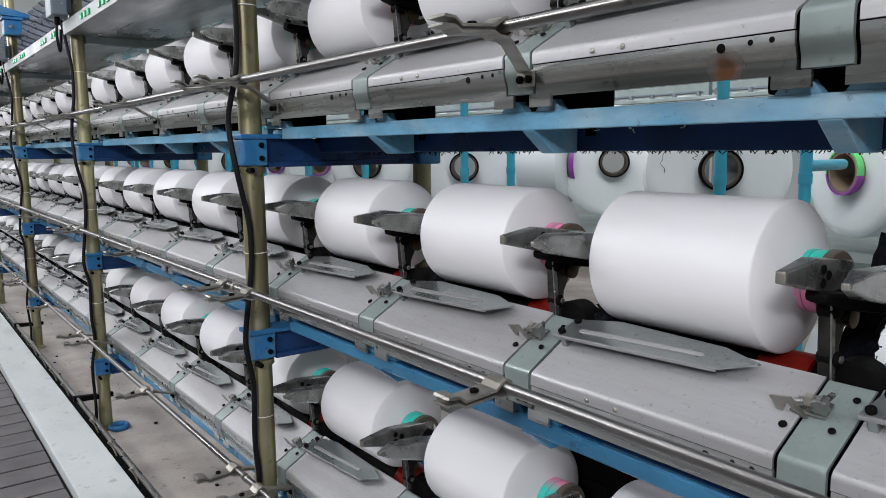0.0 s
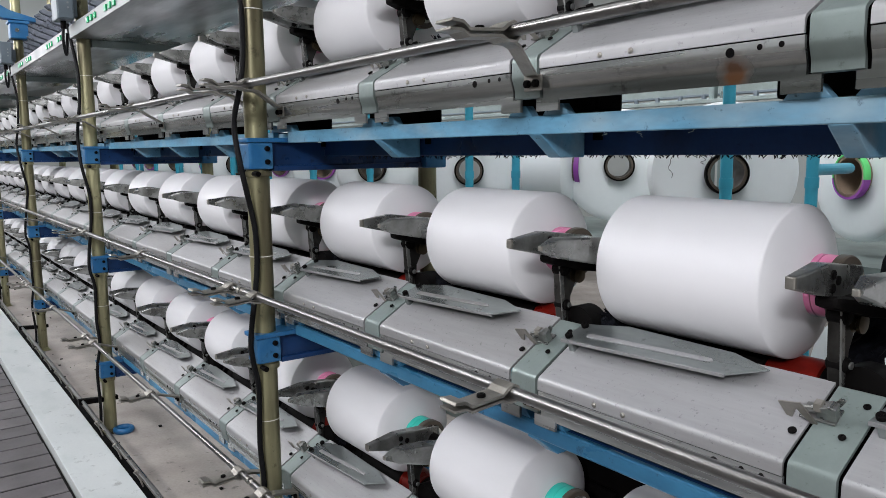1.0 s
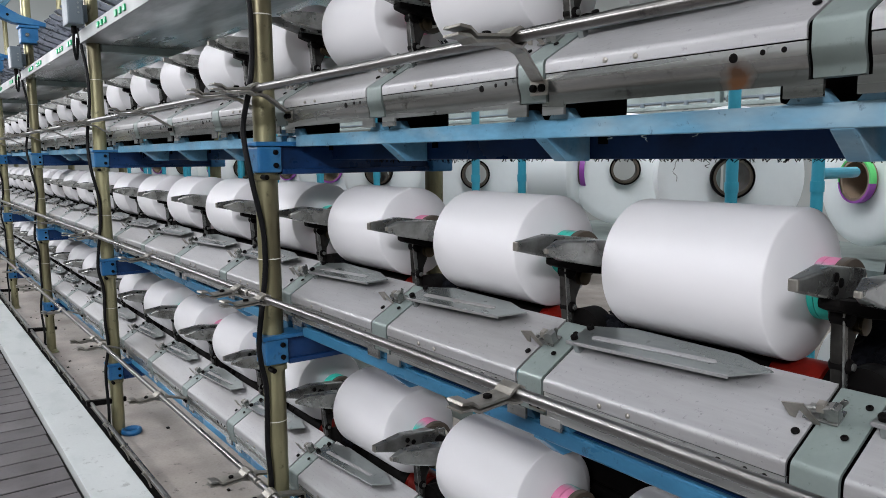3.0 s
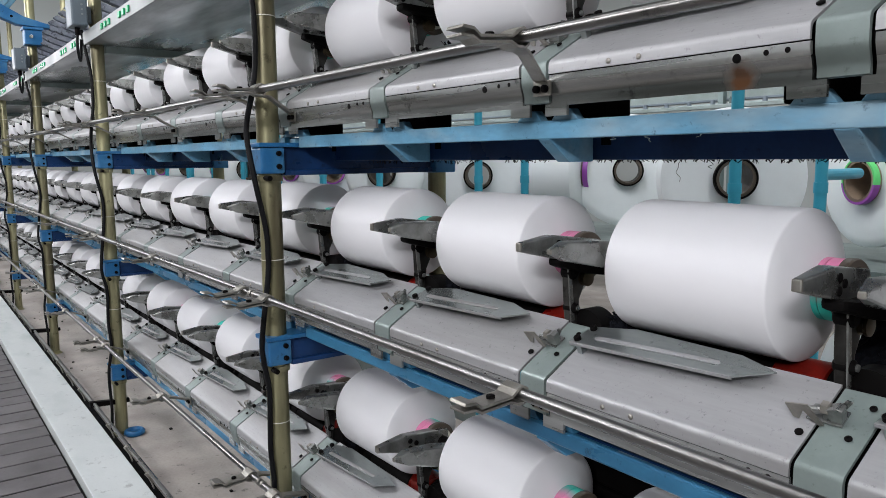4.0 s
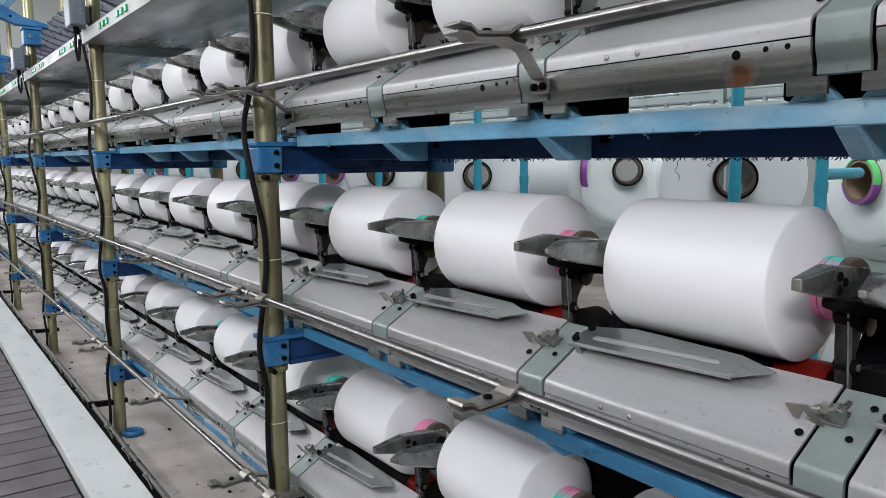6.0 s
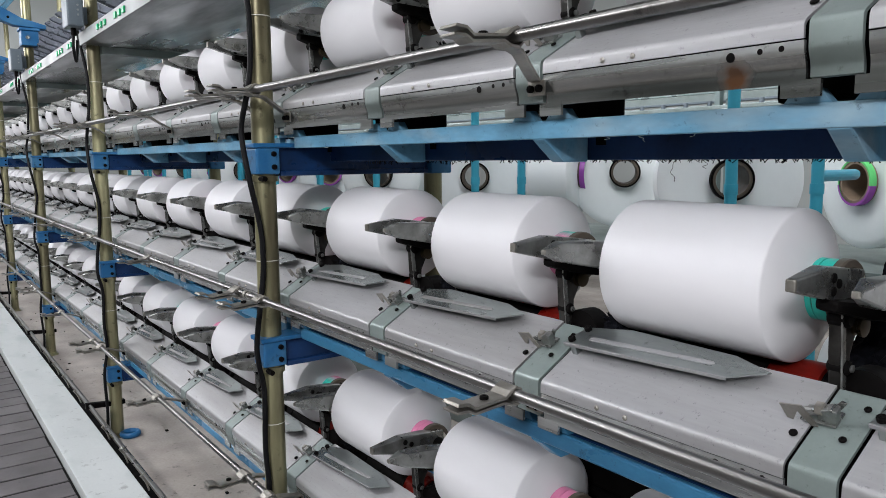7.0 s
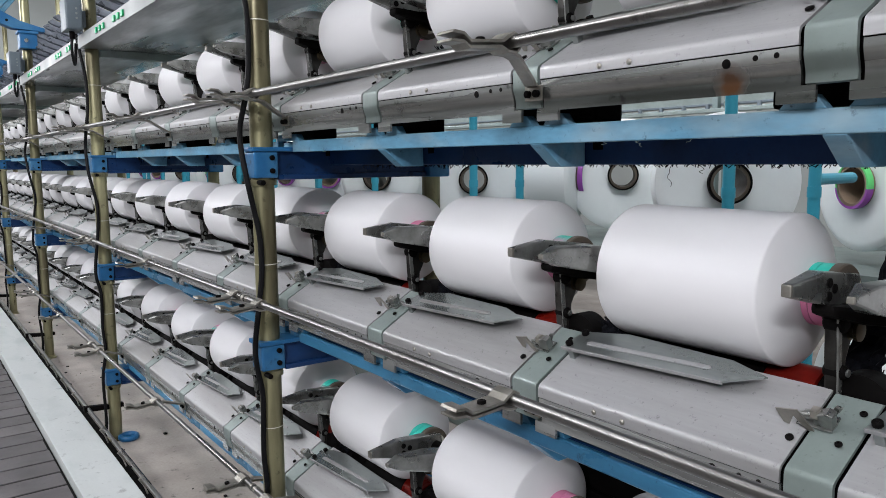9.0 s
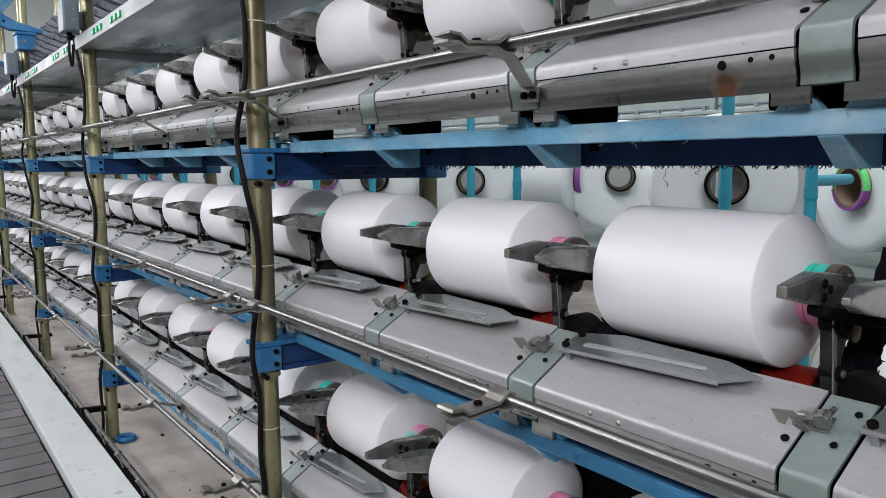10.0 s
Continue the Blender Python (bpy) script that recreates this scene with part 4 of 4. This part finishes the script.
# ---- lint ----
def lint_fringe(dz, x0, x1, seed):
    rng = random.Random(seed)
    b = bmesh.new()
    n = int((x1 - x0) * 420)
    for k in range(n):
        x = x0 + (x1 - x0) * (k + rng.random()) / n
        dense = noise.noise(Vector((x * 9, dz * 5, seed)))
        if dense < -0.08:
            continue
        ln = rng.uniform(0.001, 0.0042) * (1.6 if dense > 0.3 else 1)
        y = 0.121 + rng.uniform(-0.003, 0.012)
        p = (x, y, 0.5632 + dz)
        q = (x + rng.uniform(-0.004, 0.004), y + rng.uniform(-0.003, 0.003), 0.5632 + dz - ln)
        rod(p, q, rng.uniform(0.0003, 0.0006), 4, b)
    tagged(part("lint_fringe", b, LINT), "dark oily lint hanging under the blue beam", "lint", kind="stuff")


def lint_strand(x, y, z, ln, seed, mat):
    rng = random.Random(seed)
    pts = [(x, y, z)]
    for k in range(5):
        pts.append((pts[-1][0] + rng.uniform(-0.004, 0.004), y + rng.uniform(-0.003, 0.003), pts[-1][2] - ln / 5))
    e = empty("lint_tuft", "wisp of lint caught on the beam", "lint", "wisps of lint")
    part("strand", sweep(pts, 0.00028, 5, None, 0.4, rng), mat, e)


lint_fringe(RISE, 0.15, 1.25, 1)
lint_fringe(0.0, 0.1, 1.2, 2)
for k, (x, y, z, ln, mat) in enumerate(((0.73, 0.049, 0.955, 0.014, LINT), (0.76, 0.049, 0.939, 0.005, ALU), (0.80, 0.049, 0.939, 0.008, ALU), (0.865, 0.049, 0.939, 0.005, ALU),
                                    (0.79, 0.12, 0.914, 0.024, LINT), (0.82, 0.12, 0.914, 0.010, LINT))):
    lint_strand(x, y, z, ln, k, mat)


def lint_hose():
    rng = random.Random(21)
    e = empty("lint_covered_hose", "black hose thick with oily lint beside the cradle", "hose")
    path = [(0.972, 0.235, 0.83), (0.964, 0.220, 0.78), (0.956, 0.205, 0.735), (0.950, 0.200, 0.705), (0.936, 0.198, 0.688), (0.915, 0.196, 0.690)]
    b = sweep(path, 0.0145, 14, None, 0.22, rng)
    for k in range(420):
        i = rng.randrange(1, len(path) - 1)
        c = Vector(path[i]).lerp(Vector(path[i + 1]), rng.random()) + Vector((rng.uniform(-1, 1), rng.uniform(-1, 1), rng.uniform(-1, 1))) * 0.008
        d = Vector((rng.uniform(-1, 1), rng.uniform(-1, 1), rng.uniform(-1, 0.4))).normalized() * rng.uniform(0.005, 0.012)
        rod(c, c + d, 0.0007, 4, b)
    part("hose", b, LINT, e)


lint_hose()


def lint_clump(x, y, z, size, seed):
    rng = random.Random(seed)
    b = bmesh.new()
    bmesh.ops.create_icosphere(b, subdivisions=3, radius=size * 0.62)
    for v in b.verts:
        v.co *= 1 + 0.55 * noise.noise(v.co * (2.4 / size) + Vector((seed, 0, 0))) + rng.uniform(-0.08, 0.08)
        v.co = (v.co.x + x, v.co.y * 0.7 + y, v.co.z * 0.9 + z)
    for k in range(220):
        d = Vector((rng.gauss(0, 1), rng.gauss(0, 0.7), rng.gauss(0, 0.9))).normalized()
        c = Vector((x, y, z)) + d * size * rng.uniform(0.4, 0.65)
        rod(c, c + (d + Vector((rng.uniform(-1, 1), rng.uniform(-1, 1), rng.uniform(-1, 1)))) * size * rng.uniform(0.12, 0.3), 0.0005, 4, b)
    tagged(part("lint_clump", b, LINT), "clump of black oily lint beside a roller", "lint", "clumps of lint", "stuff")


lint_clump(0.985, 0.16, 0.700, 0.030, 90)
for k, (d, i) in enumerate(((1, 1), (1, 2), (1, 3), (0, 2), (0, 3), (2, 2), (1, 4))):
    lint_clump(package_xs[i] - 0.018, 0.135, 0.722 + DECKS[d], 0.020, 60 + k)


# ---- the turning of the packages ----
def turning(name, x, y, z, marks, rate):
    """Rows for a package: its angle at each mark, with whole turns between so that it runs at about the rate (turns a second)."""
    rows, total = [], marks[0][1]
    rows.append((marks[0][0], pose(x, y, z, total)))
    for (t0, a0), (t1, a1) in zip(marks, marks[1:]):
        turn = (a1 - a0) % 360
        whole = max(0, round((rate * 360 * (t1 - t0) - turn) / 360))
        gain = turn + 360 * whole
        n = round((t1 - t0) * FPS)
        for k in range(1, n + 1):
            rows.append((t0 + k / FPS, pose(x, y, z, total + gain * k / n)))
        total += gain
    return rows


# Where the middle of the band's green half stands, in degrees from the back over the top.
TIMES = (0.0, 0.5, 1.0, 1.5, 2.0, 2.5, 4.0, 4.5, 5.0, 5.5, 7.0, 7.5, 8.0, 8.5, 9.0, 9.5, 10.0)
GREEN_AT = {
    (1, 1): (90, 130, 335, 180, 20, 200, 270, 90, 270, 320, 165, 15, 30, 260, 70, 270, 90),
    (0, 2): (200, 230, 70, 320, 150, 335, 20, 220, 60, 140, 335, 150, 200, 30, 310, 120, 335),
    (0, 3): (150, 250, 150, 320, 330, 140, 0, 320, 130, 300, 335, 180, 335, 150, 130, 330, 215),
    (1, 2): (330, 120, 330, 80, 20, 100, 330, 100, 320, 330, 20, 320, 30, 340, 30, 100, 320),
    }


def motions():
    rng = random.Random(77)
    for (d, i), thing in PACKAGES.items():
        x, y, z = package_xs[i], AXIS_Y, AXIS_Z + DECKS[d]
        if (d, i) in GREEN_AT:
            marks = [(t, a - 90) for t, a in zip(TIMES, GREEN_AT[d, i])]
            walk(thing, turning(thing.name, x, y, z, marks, 6.2))
        else:
            start, step = rng.uniform(0, 360), rng.uniform(70, 82)
            every = 0.1 if i > 6 else 1 / 30
            n = round(10 / every)
            walk(thing, [(k * every, pose(x, y, z, start + step * k)) for k in range(n + 1)])


motions()
